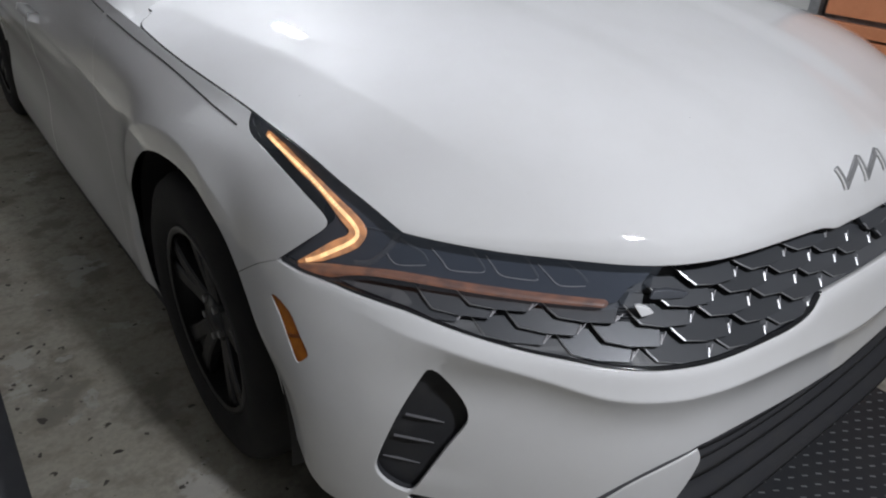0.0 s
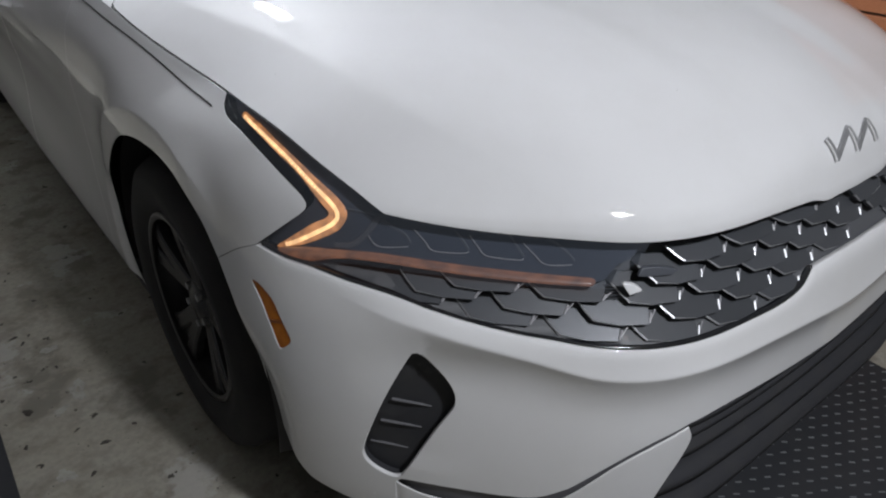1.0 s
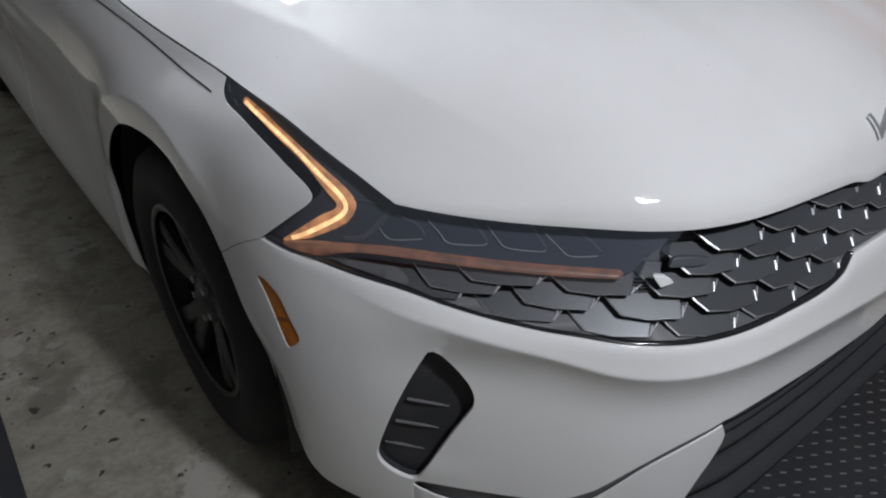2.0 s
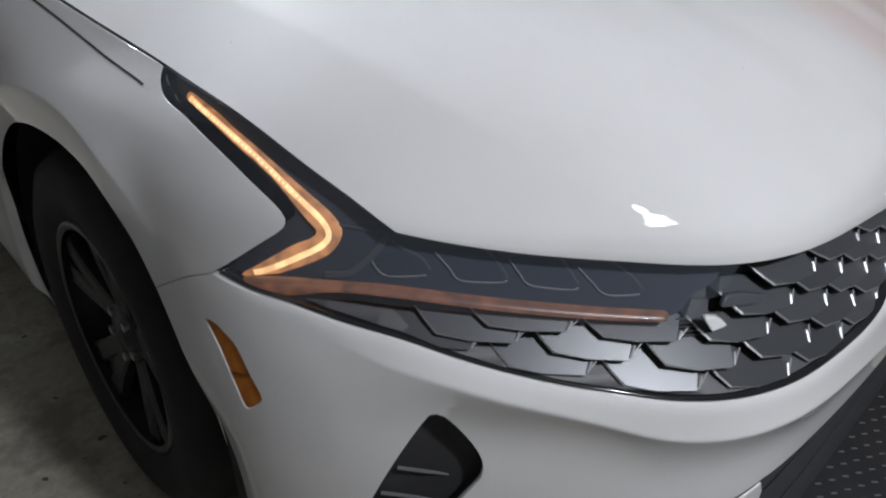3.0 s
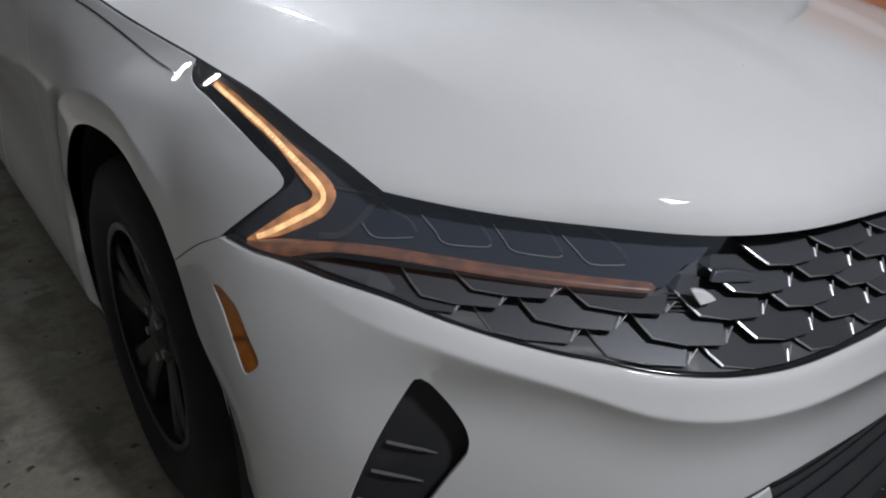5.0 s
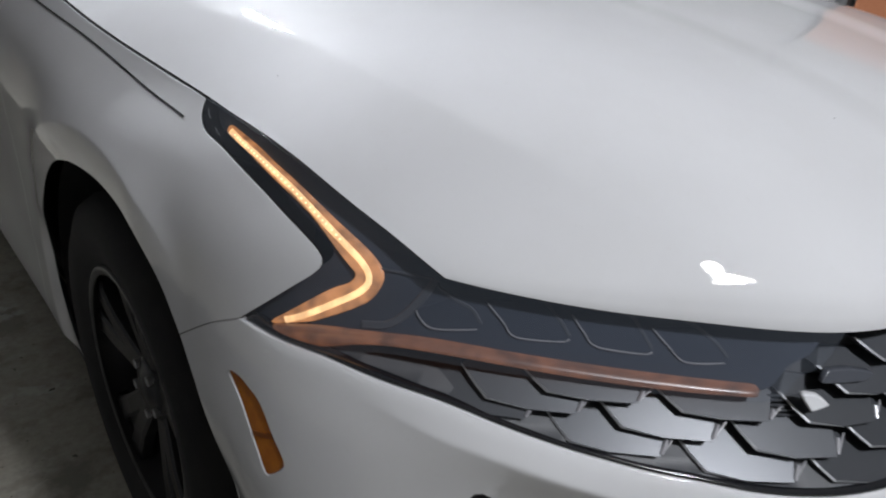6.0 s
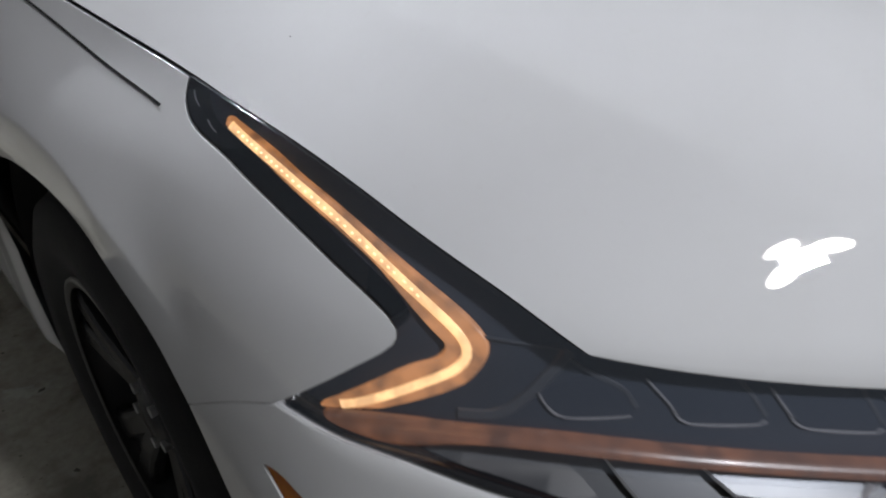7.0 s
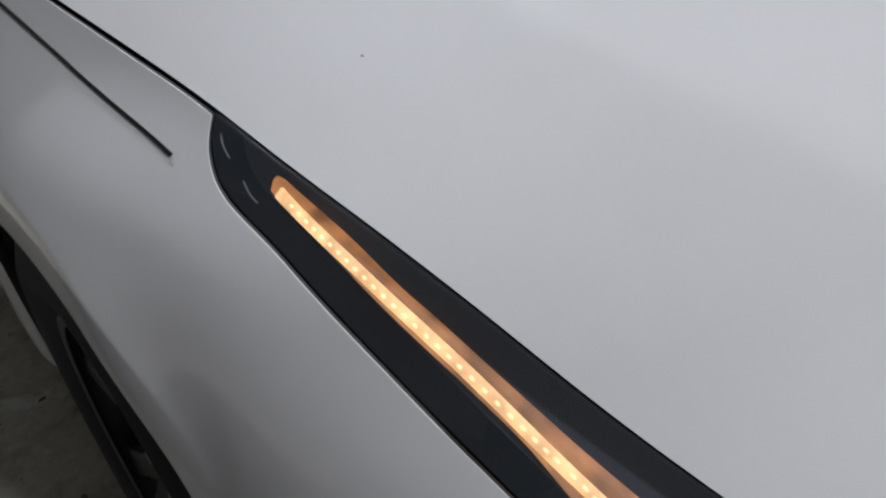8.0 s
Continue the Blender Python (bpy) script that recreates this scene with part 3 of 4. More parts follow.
def door(side, s0, s1, name, shape):
    top, low = .950, .245
    if shape == 0:
        front = ((2.05, .245), (2.045, .40), (2.04, .60), (2.02, .728), (1.955, .842), (1.925, .950))
        back = ((s1, top), (s1 + .01, .6), (s1, low))
        loop = curve(front, ((1.925, top), (s1, top)), back, ((s1, low), (2.05, low)), step=.02)
    else:
        loop = curve(((s0, low), (s0 + .01, .6), (s0, top)), ((s0, top), (s1, top)), ((s1, top), (s1 + .02, .8), (s1 - .02, .66), (s1 - .16, .55), (s1 - .23, .40)),
                     ((s1 - .23, .40), (s1 - .24, low)), ((s1 - .24, low), (s0, low)), step=.02)
    ob = sheet(name, car, PAINT, wall, loop if side > 0 else flip(loop), h=.035, rim=.015, label="white painted door")
    s = np.linspace(s1 - .30, s1 - .10, 12) * side
    z = np.full(12, .80)
    bm = ribbon(bmesh.new(), wall(s, z, -.03), facing(wall, s, z), .014, .03)
    part("door_handle", bm, PAINT, ob)
    if shape == 0:
        k = curve(BELT, step=.02)
        s, z = k[:, 0] * side, k[:, 1]
        part("seam_strip", ribbon(bmesh.new(), wall(s, z, -.0016), facing(wall, s, z), .0018, .005), BLACK_GLOSS, ob, "thin black belt strip", smooth=False)


def rear_quarter(side):
    loop = curve(((4.02, .950), (6.12, .950)), ((6.12, .950), (6.12, .25)), ((6.12, .25), (5.1, .25), (4.78, .235)), ((4.78, .235), (4.76, .42), (4.68, .57), (4.53, .69), (4.37, .727), (4.21, .69), (4.07, .57), (3.99, .44)),
                 ((3.99, .44), (4.00, .66), (4.02, .8), (4.02, .950)), step=.03)
    sheet("rear_quarter", car, PAINT, wall, loop if side > 0 else flip(loop), h=.04, rim=.015, label="white painted rear quarter panel")
    lamp = curve(((5.15, .90), (5.60, .88)), ((5.60, .88), (5.58, .78)), ((5.58, .78), (5.15, .82)), ((5.15, .82), (5.15, .90)), step=.02)
    sheet("tail_lamp", car, TAIL_RED, wall, lamp if side > 0 else flip(lamp), h=.03, rim=.012, deep=-.008, label="red tail lamp")


def sill(side):
    loop = curve(((1.845, .228), (3.98, .235)), ((3.98, .235), (3.97, .14)), ((3.97, .14), (1.85, .14)), ((1.85, .14), (1.845, .228)), step=.03)
    sheet("sill", car, BLACK_ROUGH, wall, loop if side > 0 else flip(loop), h=.04, rim=.05, deep=.012, label="black plastic sill")


# ---- headlamps ----
GUIDE_UP = curve(((1.258, .8434), (1.196, .8368), (1.151, .8287), (1.110, .8202), (1.055, .8045), (1.003, .7855), (.979, .772), (.972, .760), (.980, .743), (.997, .730), (1.042, .707)),
                 ((1.042, .707), (1.094, .6895)), ((1.094, .6895), (1.031, .735), (1.005, .7490), (.999, .760), (1.010, .7690), (1.040, .7875), (1.068, .8005), (1.118, .8150), (1.193, .8310), (1.256, .8405)),
                 ((1.256, .8405), (1.258, .8434)), step=.004)
LOW_TOP = spline((.606, .720, .842, .935, .980, 1.034, 1.092), (.6945, .7005, .7105, .7145, .711, .7045, .6895))
LOW_FOOT = spline((.606, .678, .801, .934, .979, 1.041, 1.092), (.6855, .6870, .6958, .7045, .7000, .6830, .6875))
MODULES = (((.934, .737), (.930, .731), (.916, .723), (.874, .727), (.871, .732), (.881, .744), (.90, .752)),
           ((.867, .751), (.850, .735), (.837, .723), (.792, .722), (.788, .727), (.800, .742), (.817, .757)),
           ((.788, .746), (.775, .731), (.761, .719), (.714, .715), (.710, .720), (.722, .735), (.734, .748)),
           ((.712, .738), (.695, .723), (.677, .710), (.640, .711), (.637, .716), (.650, .728), (.669, .740)))


def headlamp(side):
    way = (lambda k: k) if side > 0 else flip
    low = ((.588, .694), (.604, .689), (.668, .689), (.829, .700), (.912, .704), (.961, .703), (1.000, .692), (1.023, .6865))
    loop = curve(HOOD_EDGE[::-1], NOSE_EDGE[::-1], ((.52, float(along(HOOD_FRONT, .52))), (.545, .722), (.570, .712), (.580, .703), (.588, .694)), low,
                 ((1.023, .6865), (1.045, .6868), (1.069, .6870), (1.121, .691)), LAMP_FENDER)
    lamp = sheet("headlamp", car, HOUSING, wall, way(loop), h=.016, rim=.03, deep=.0215, gap=-.001, label="dark headlamp with z-shaped amber light guide")
    cover = sheet("lens", lamp, LENS, wall, way(loop), h=.014, rim=.002, deep=.0008, gap=.001, label="clear headlamp lens")
    cover.visible_shadow = False
    sheet("light_guide", lamp, GUIDE_LIT, wall, way(GUIDE_UP), h=.006, rim=.003, deep=.018, gap=0, label="upper amber light guide, faintly glowing")
    rows, around = [], np.linspace(0, math.pi, 9)
    bm = bmesh.new()
    for a in np.linspace(.604, 1.088, 110):
        foot, top = float(along(LOW_FOOT, a)), float(along(LOW_TOP, a))
        mid, tall = .5 * (foot + top), max(.5 * (top - foot), .0006)
        end = math.sqrt(min(1, (a - .6035) / .006))
        rows.append([bm.verts.new(wall(a * side, mid - tall * end * math.cos(q), .0190 - .0105 * end * math.sin(q))) for q in around])
    for a, b in zip(rows, rows[1:]):
        for i in range(8):
            bm.faces.new((a[i], a[i + 1], b[i + 1], b[i]))
    bm.faces.new(rows[0]), bm.faces.new(rows[-1])
    part("light_guide", bm, GUIDE, lamp, "lower rounded light guide, glowing dimly")
    bm = bmesh.new()
    k = curve(((1.236, .8398), (1.171, .8302), (1.103, .8155), (1.045, .7965), (1.018, .7845)), step=.0075)
    for a, b in k:
        bmesh.ops.create_icosphere(bm, subdivisions=1, radius=.0010, matrix=Matrix.Translation(wall(a * side, b, .0168)))
    tagged(part("led_row", bm, GUIDE_BEAD, lamp, "row of tiny light beads"), kind="stuff")
    k = curve(((1.250, .8415), (1.171, .8302), (1.103, .8155), (1.045, .7960), (1.001, .7760), (.985, .761), (.991, .747), (1.02, .7285), (1.058, .7065), (1.080, .6965)), step=.006)
    s, z = k[:, 0] * side, k[:, 1]
    part("guide_core", ribbon(bmesh.new(), wall(s, z, .0172), facing(wall, s, z), .0034, .001), GUIDE_CORE, lamp, "brighter amber core of the light guide")
    def thin(name, line, half, deep, mat, label=""):
        k = curve(line, step=.003)
        s, z = k[:, 0] * side, k[:, 1]
        part(name, ribbon(bmesh.new(), wall(s, z, deep), facing(wall, s, z), half, .001), mat, lamp, label, smooth=False)

    thin("bezel_strip", ((.976, .769), (.950, .7685), (.920, .767)), .0012, .0195, PLATE_GREY)
    thin("bezel_strip", ((.918, .766), (.930, .749), (.945, .731), (.962, .719), (.990, .7145)), .0040, .0200, PLATE_GREY, "paler strip of the lamp's bezel")
    thin("trim_arc", ((1.308, .8525), (1.301, .8485), (1.289, .8450)), .0004, .012, RIDGE, "fine pale arc at the lamp's tip")
    thin("trim_arc", ((1.2745, .8400), (1.2655, .8372), (1.255, .8356)), .0004, .014, RIDGE)
    for m in MODULES:
        k = curve(*[(a, b) for a, b in zip(m, m[1:] + m[:1])], step=.004)
        sheet("lamp_module", lamp, MODULE, wall, way(k), h=.01, rim=.004, deep=.0203, gap=0)
        e = curve(m[:5], step=.004)
        s, z = e[:, 0] * side, e[:, 1]
        bm = ribbon(bmesh.new(), wall(s, z, .0196), facing(wall, s, z), .0008, .002)
        part("module_edge", bm, RIDGE, lamp, smooth=False)
        e = curve(m[4:] + (((m[6][0] + .020), min(m[6][1] + .010, float(along(HOOD_FRONT, min(m[6][0] + .02, .911))) - .006)),), step=.004)
        s, z = e[:, 0] * side, e[:, 1]
        bm = ribbon(bmesh.new(), wall(s, z, .0198), facing(wall, s, z), .0016, .002)
        part("reflector_edge", bm, PLATE_GREY, lamp, smooth=False)


# ---- grille ----
def scale_row(s):
    return np.interp(s, (-1, .19, .32, .445, .569, .698, .824, .90), (.607, .607, .610, .610, .6135, .629, .648, .664))


def scale_piece(s0, z0, squash=1.0):
    """One slanting scale of the grille with its bright end, from its lower inner corner."""
    h = squash
    rim = ((s0, z0, .012), (s0 - .009, z0 + .024 * h, .026), (s0 + .020, z0 + .032 * h, .031), (s0 + .098, z0 + .038 * h, .035), (s0 + .112, z0 + .028 * h, .024),
           (s0 + .097, z0 + .016 * h, .017), (s0 + .084, z0 + .0065 * h, .012), (s0 + .045, z0 + .002 * h, .0105))
    top = np.array([wall(q[0], q[1], .0105 + (q[2] - .0105) * 1.2) for q in rim])
    mid = top.mean(0)
    flat = np.linalg.svd(top - mid)[2][2]
    top = top - ((top - mid) @ flat)[:, None] * flat
    push = wall(s0, z0, .013) - wall(s0, z0)
    flat = flat if flat @ push < 0 else -flat
    n = len(rim)
    edge = np.array((.2, .1, .1, .1, 1, 1, 1, .2))[:, None]
    inner = top + edge * (mid - top) * (.0024 / np.maximum(np.linalg.norm(mid - top, axis=1), 1e-6))[:, None]
    verts = list(inner) + list(top - flat * .0009 * edge) + list(top + push)
    faces = [list(range(n))] + [[r * n + i, (r + 1) * n + i, (r + 1) * n + (i + 1) % n, r * n + (i + 1) % n] for r in (0, 1) for i in range(n)]
    # rounded bright nib at the inner end
    k = len(verts)
    for zz, d, q in ((z0 + .0030, .0108, .0010), (z0 + .0126 * h, .0153, .0062)):
        verts += [wall(s0 - .0006 - q + .0021 * math.sin(a), zz, d + .0028 - .0028 * math.cos(a)) for a in (1.5, .9, .45, 0, -.45, -.9, -1.5)]
    # fainter arm that leans the other way
    m = len(verts)
    for zz, d, q in ((z0 + .0030, .0112, .0012), (z0 + .0150 * h, .0168, .0150)):
        verts += [wall(s0 - q + w, zz, d + e) for w, e in ((.0011, .001), (.0006, 0), (-.0006, 0), (-.0011, .001))]
    faces += [[m + i, m + i + 1, m + 5 + i, m + 4 + i] for i in range(3)]
    faces += [[k + i, k + i + 1, k + 8 + i, k + 7 + i] for i in range(6)]
    return verts, faces


def grille():
    half = curve(((0, .715), (.107, .718), (.16, .729), (.32, .738), (.44, .743), (.52, .745)), ((.52, .745), (.545, .722), (.575, .708), (.588, .694)),
                 ((.588, .694), (.604, .689), (.668, .689), (.829, .700), (.912, .704), (.961, .703), (1.02, .6865)), ((1.02, .6865), (.963, .675), (.898, .665), (.836, .650), (.775, .637), (.71, .626),
                  (.66, .620), (.60, .612), (.53, .608), (.46, .607), (.36, .607), (.26, .602), (.2, .607), (.172, .620), (.157, .629)), ((.157, .629), (0, .627)), step=.012)
    loop = np.vstack([half, flip(half)[1:]])
    floor_line = lambda a, b, d=0.0: wall(a, b, d + .014 + .029 * np.clip((b - along(_lip, np.clip(np.abs(a), .157, 1.121))) / .026, 0, 1))
    back = sheet("grille", car, GRILLE_BACK, floor_line, loop, h=.01, rim=.02, gap=-.006, label="black grille of staggered slanting scales")
    for side in (1, -1):
        k = curve(BUMPER_TOP, step=.008)
        s, z = k[:, 0] * side, k[:, 1] + .0025
        bm = ribbon(bmesh.new(), wall(s, z, .004), facing(wall, s, z), .0022, .03)
        part("lower_trim", bm, BLACK_GLOSS, back)
        for row in range(7):
            for col in range(-1, 9):
                s0 = .062 + col * .1265 - row * .0505 + (.004 if row % 2 else 0)
                z0 = float(scale_row(s0 + .04)) + row * .0238 * (1 - .32 * min(1, max(0, (s0 - .55) / .25)))
                if s0 < .02 and side < 0 or s0 < -.06:
                    continue
                if s0 < .17 and z0 < .627:
                    continue
                s_mid = s0 + .055
                lid = np.interp(s_mid, (0, .15, .42, .46, .50, .54, .60, .66, .83, 1.0), (.700, .706, .716, .702, .682, .664, .664, .676, .689, .690))
                if z0 > lid or s0 > .90:
                    continue
                verts, faces = scale_piece(s0, z0, min(1.0, max(.35, (lid + .014 - z0) / .03)))
                v = np.array(verts)
                if side < 0:
                    v[:, 0] *= -1
                    faces = [f[::-1] for f in faces]
                me = bpy.data.meshes.new("scale")
                me.from_pydata(v.tolist(), [], faces)
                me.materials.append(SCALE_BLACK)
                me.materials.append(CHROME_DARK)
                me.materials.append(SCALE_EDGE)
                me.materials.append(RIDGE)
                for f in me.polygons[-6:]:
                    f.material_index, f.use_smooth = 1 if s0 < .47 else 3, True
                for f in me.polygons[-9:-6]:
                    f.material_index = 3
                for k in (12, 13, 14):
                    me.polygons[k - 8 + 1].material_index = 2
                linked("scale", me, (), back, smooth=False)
        # small bright jewel and smooth plate where grille and lamp meet
        for pts, mat, d, lab, nm in ((((.535, .698), (.528, .707), (.502, .707), (.465, .700), (.476, .696)), PLATE_GREY, .014, "satin grey corner plate", "corner_plate"),
                                     (((.563, .692), (.547, .690), (.534, .683), (.552, .679)), CORNER, .006, "bright satin corner piece", "corner_piece")):
            k = curve(*[(a, b) for a, b in zip(pts, pts[1:] + pts[:1])], step=.004)
            sheet(nm, back, mat, wall, k if side > 0 else flip(k), h=.01, rim=.006, deep=d, gap=0, label=lab)
        # ribbed plate showing between scales under the lamp's end
        for i in range(5):
            s = np.linspace(.548, .590, 6) * side
            z = np.full(6, .664 + i * .0042)
            bm = ribbon(bmesh.new(), wall(s, z, .026), facing(wall, s, z), .0014, .004)
            part("rib", bm, SCALE_BLACK, back, smooth=False)


def lower_intake():
    half = curve(((0, .425), (.169, .436), (.344, .450), (.43, .444)), ((.43, .444), (.45, .38), (.52, .19)), ((.52, .19), (0, .19)), step=.015)
    loop = np.vstack([half, flip(half)[1:]])
    ob = sheet("lower_intake", car, BLACK_ROUGH, wall, loop, h=.03, rim=.02, deep=.050, gap=-.012, label="black plastic lower air intake")
    for z0, d, wide, tall in ((.400, .018, .42, .010), (.362, .026, .42, .009), (.322, .024, .43, .012), (.272, .008, .45, .016), (.215, -.012, .50, .022)):
        s = np.linspace(-wide, wide, 60)
        z = z0 + .018 * np.clip(np.abs(s) / .42, 0, 1) ** 2
        bm = ribbon(bmesh.new(), wall(s, z, d), facing(wall, s, z), tall, .05)
        part("louvre", bm, BLACK_ROUGH, ob)


def badge():
    """Plain slanting chrome bars over the grille."""
    ob = None
    knots = ((.069, .038), (.057, .0185), (.002, .039), (-.008, .0185), (-.061, .039), (-.073, .0195))
    bars = list(zip(knots, knots[1:]))
    for i, ((a0, b0), (a1, b1)) in enumerate(bars):
        t = np.linspace(0, 1, 5)
        a, b = a0 + (a1 - a0) * t, b0 + (b1 - b0) * t
        bm = ribbon(bmesh.new(), hood_at(a, b, -.004), facing_up(a, b), .0062, .006)
        got = part("badge" if ob is None else "badge_bar", bm, CHROME_SOFT, ob or car, "plain chrome badge bars" if ob is None else "", smooth=False)
        ob = ob or got
        if i in (0, 2, 4):
            bm = ribbon(bmesh.new(), hood_at(a + .0042, b - .0008, -.0046), facing_up(a, b), .0017, .002)
            part("badge_edge", bm, BADGE_EDGE, ob, "bright chamfered edge", smooth=False)


# ---- wheels ----
def wheel(side, y):
    """Wheel about its own axle, outer face to -x."""
    hub = Vector((-.795 * side, y, .335))
    turn = Matrix.Translation(hub) @ (Matrix.Rotation(math.pi, 4, "Z") if side < 0 else Matrix.Identity(4)) @ Matrix.Rotation(.35, 4, "X")
    bm = bmesh.new()
    lathe(bm, [(.095, .214), (.108, .245), (.112, .285), (.098, .318), (.075, .331), (.03, .335), (-.03, .335), (-.075, .331), (-.098, .318), (-.112, .285), (-.108, .245), (-.095, .214)], 72)
    ob = part("wheel", bm, TYRE, None, "black tyre on a dark grey split-spoke alloy rim")
    bm = bmesh.new()
    lathe(bm, [(-.098, .214), (-.101, .222), (-.100, .229), (-.092, .231), (-.060, .222), (.06, .215), (.09, .228)], 72)
    part("rim_barrel", bm, RIM_CUT, ob)
    for i in range(10):
        ang = 2 * math.pi * (i // 2) / 5 + (.20 if i % 2 else -.20)
        inner = 2 * math.pi * (i // 2) / 5 + (.11 if i % 2 else -.11)
        bm = bmesh.new()
        rows = []
        for r, x, w, th in ((.045, -.070, .023, .030), (.09, -.076, .022, .028), (.15, -.084, .021, .024), (.20, -.088, .023, .022), (.222, -.088, .030, .02)):
            f = (r - .045) / .177
            a0 = inner * (1 - f) + ang * f
            c, s = math.cos(a0), math.sin(a0)
            rows.append([bm.verts.new((x + dx, r * c - q * s, r * s + q * c)) for q, dx in ((-w, th), (-w, .004), (-w * .7, 0), (w * .7, 0), (w, .004), (w, th))])
        for a, b in zip(rows, rows[1:]):
            for j in range(6):
                bm.faces.new((a[j], a[(j + 1) % 6], b[(j + 1) % 6], b[j])).material_index = 1 if j == 2 else 0
        part("spoke", bm, (RIM_DARK, RIM_CUT), ob, smooth=False)
    for i in range(5):
        bm = bmesh.new()
        rows = []
        for r, x in ((.045, -.060), (.09, -.066), (.15, -.076), (.20, -.082), (.222, -.082)):
            f = (r - .045) / .177
            q = .11 * (1 - f) + .20 * f
            rows.append([bm.verts.new((x + dx, r * math.cos(2 * math.pi * i / 5 + a), r * math.sin(2 * math.pi * i / 5 + a))) for a, dx in ((-q, .012), (-q, 0), (0, .004), (q, 0), (q, .012))])
        for a, b in zip(rows, rows[1:]):
            for j in range(4):
                bm.faces.new((a[j], a[j + 1], b[j + 1], b[j]))
        part("spoke_web", bm, RIM_DARK, ob, smooth=False)
    bm = bmesh.new()
    lathe(bm, [(-.05, .062), (-.072, .060), (-.078, .05), (-.080, .034), (-.083, .030), (-.085, .0)], 40)
    part("hub_cap", bm, RIM_DARK, ob)
    for i in range(5):
        a = 2 * math.pi * (i + .5) / 5
        bm = bmesh.new()
        bmesh.ops.create_cone(bm, cap_ends=True, segments=6, radius1=.0095, radius2=.008, depth=.016, matrix=Matrix.Translation((-.076, .05 * math.cos(a), .05 * math.sin(a))) @ Matrix.Rotation(math.pi / 2, 4, "Y"))
        part("lug_nut", bm, CHROME_DARK, ob, smooth=False)
    bm = bmesh.new()
    lathe(bm, [(-.03, .07), (-.032, .08), (-.032, .155), (-.012, .155), (-.012, .07)], 48)
    part("brake_disc", bm, DISC, ob)
    for piece in ob.children:
        piece.data.transform(Matrix.Diagonal((1, .94, .94, 1)))
    ob.matrix_world = turn
    bpy.context.view_layer.update()
    ob.parent = car
    ob.matrix_parent_inverse = car.matrix_world.inverted()


def arch_liner(side, y):
    bm = bmesh.new()
    ang = np.linspace(math.radians(-8), math.radians(190), 40)
    rows = []
    for a in ang:
        c, s = math.cos(a), math.sin(a)
        rows.append([bm.verts.new((-x * side, y - .015 + r * c, .325 + r * s)) for x, r in ((.893, .408), (.86, .418), (.60, .418), (.56, .30), (.56, .02))])
    for a, b in zip(rows, rows[1:]):
        for i in range(4):
            bm.faces.new((a[i], a[i + 1], b[i + 1], b[i]))
    part("arch_liner", bm, UNDER, car, "black wheel arch liner")


# ---- upper body ----
TOP_LINE = spline((1.02, 1.12, 1.20, 1.35, 1.7, 2.05, 2.5, 3.0, 3.4, 3.9, 4.3, 4.5, 4.78), (.890, .925, .958, 1.060, 1.26, 1.385, 1.435, 1.43, 1.385, 1.22, 1.06, 1.03, .99))


def upper(a, b, deep=0.0):
    """Greenhouse: a across, 0 on top in the middle to 1 at the belt line (below zero on the other side); b metres back."""
    a, b = np.asarray(a, float), np.asarray(b, float)
    sign, k = np.where(a < 0, -1.0, 1.0), np.abs(a)
    top = along(TOP_LINE, b)
    tall = np.maximum(top - .925, .012)
    lean = np.clip(tall / .45, 0, 1)
    roof = .87 - .25 * lean
    t = np.clip(k / .55, 0, 1)
    r = np.clip((k - .55) / .45, 0, 1)
    x = np.where(k < .55, roof * np.sin(t * math.pi / 2) ** .9, roof + (.875 - roof) * r) - deep * t
    z = np.where(k < .55, top - .055 * lean * (1 - np.cos(t * math.pi / 2)) - .02 * (1 - lean) * t, (top - .055 * lean - .02 * (1 - lean)) * (1 - r) + np.minimum(np.minimum(.944, .928 + .12 * (b - 1.16)), top - .012) * r) - deep
    return np.stack([-sign * x, b, z], -1)


def window(name, loop, side=1, label="dark tinted window glass"):
    loop = curve(*[(p, q) for p, q in zip(loop, loop[1:] + loop[:1])], step=.05)
    sheet(name, car, GLASS, upper, loop if side > 0 else flip(loop), h=.05, rim=.01, deep=-.004, gap=0, label=label)


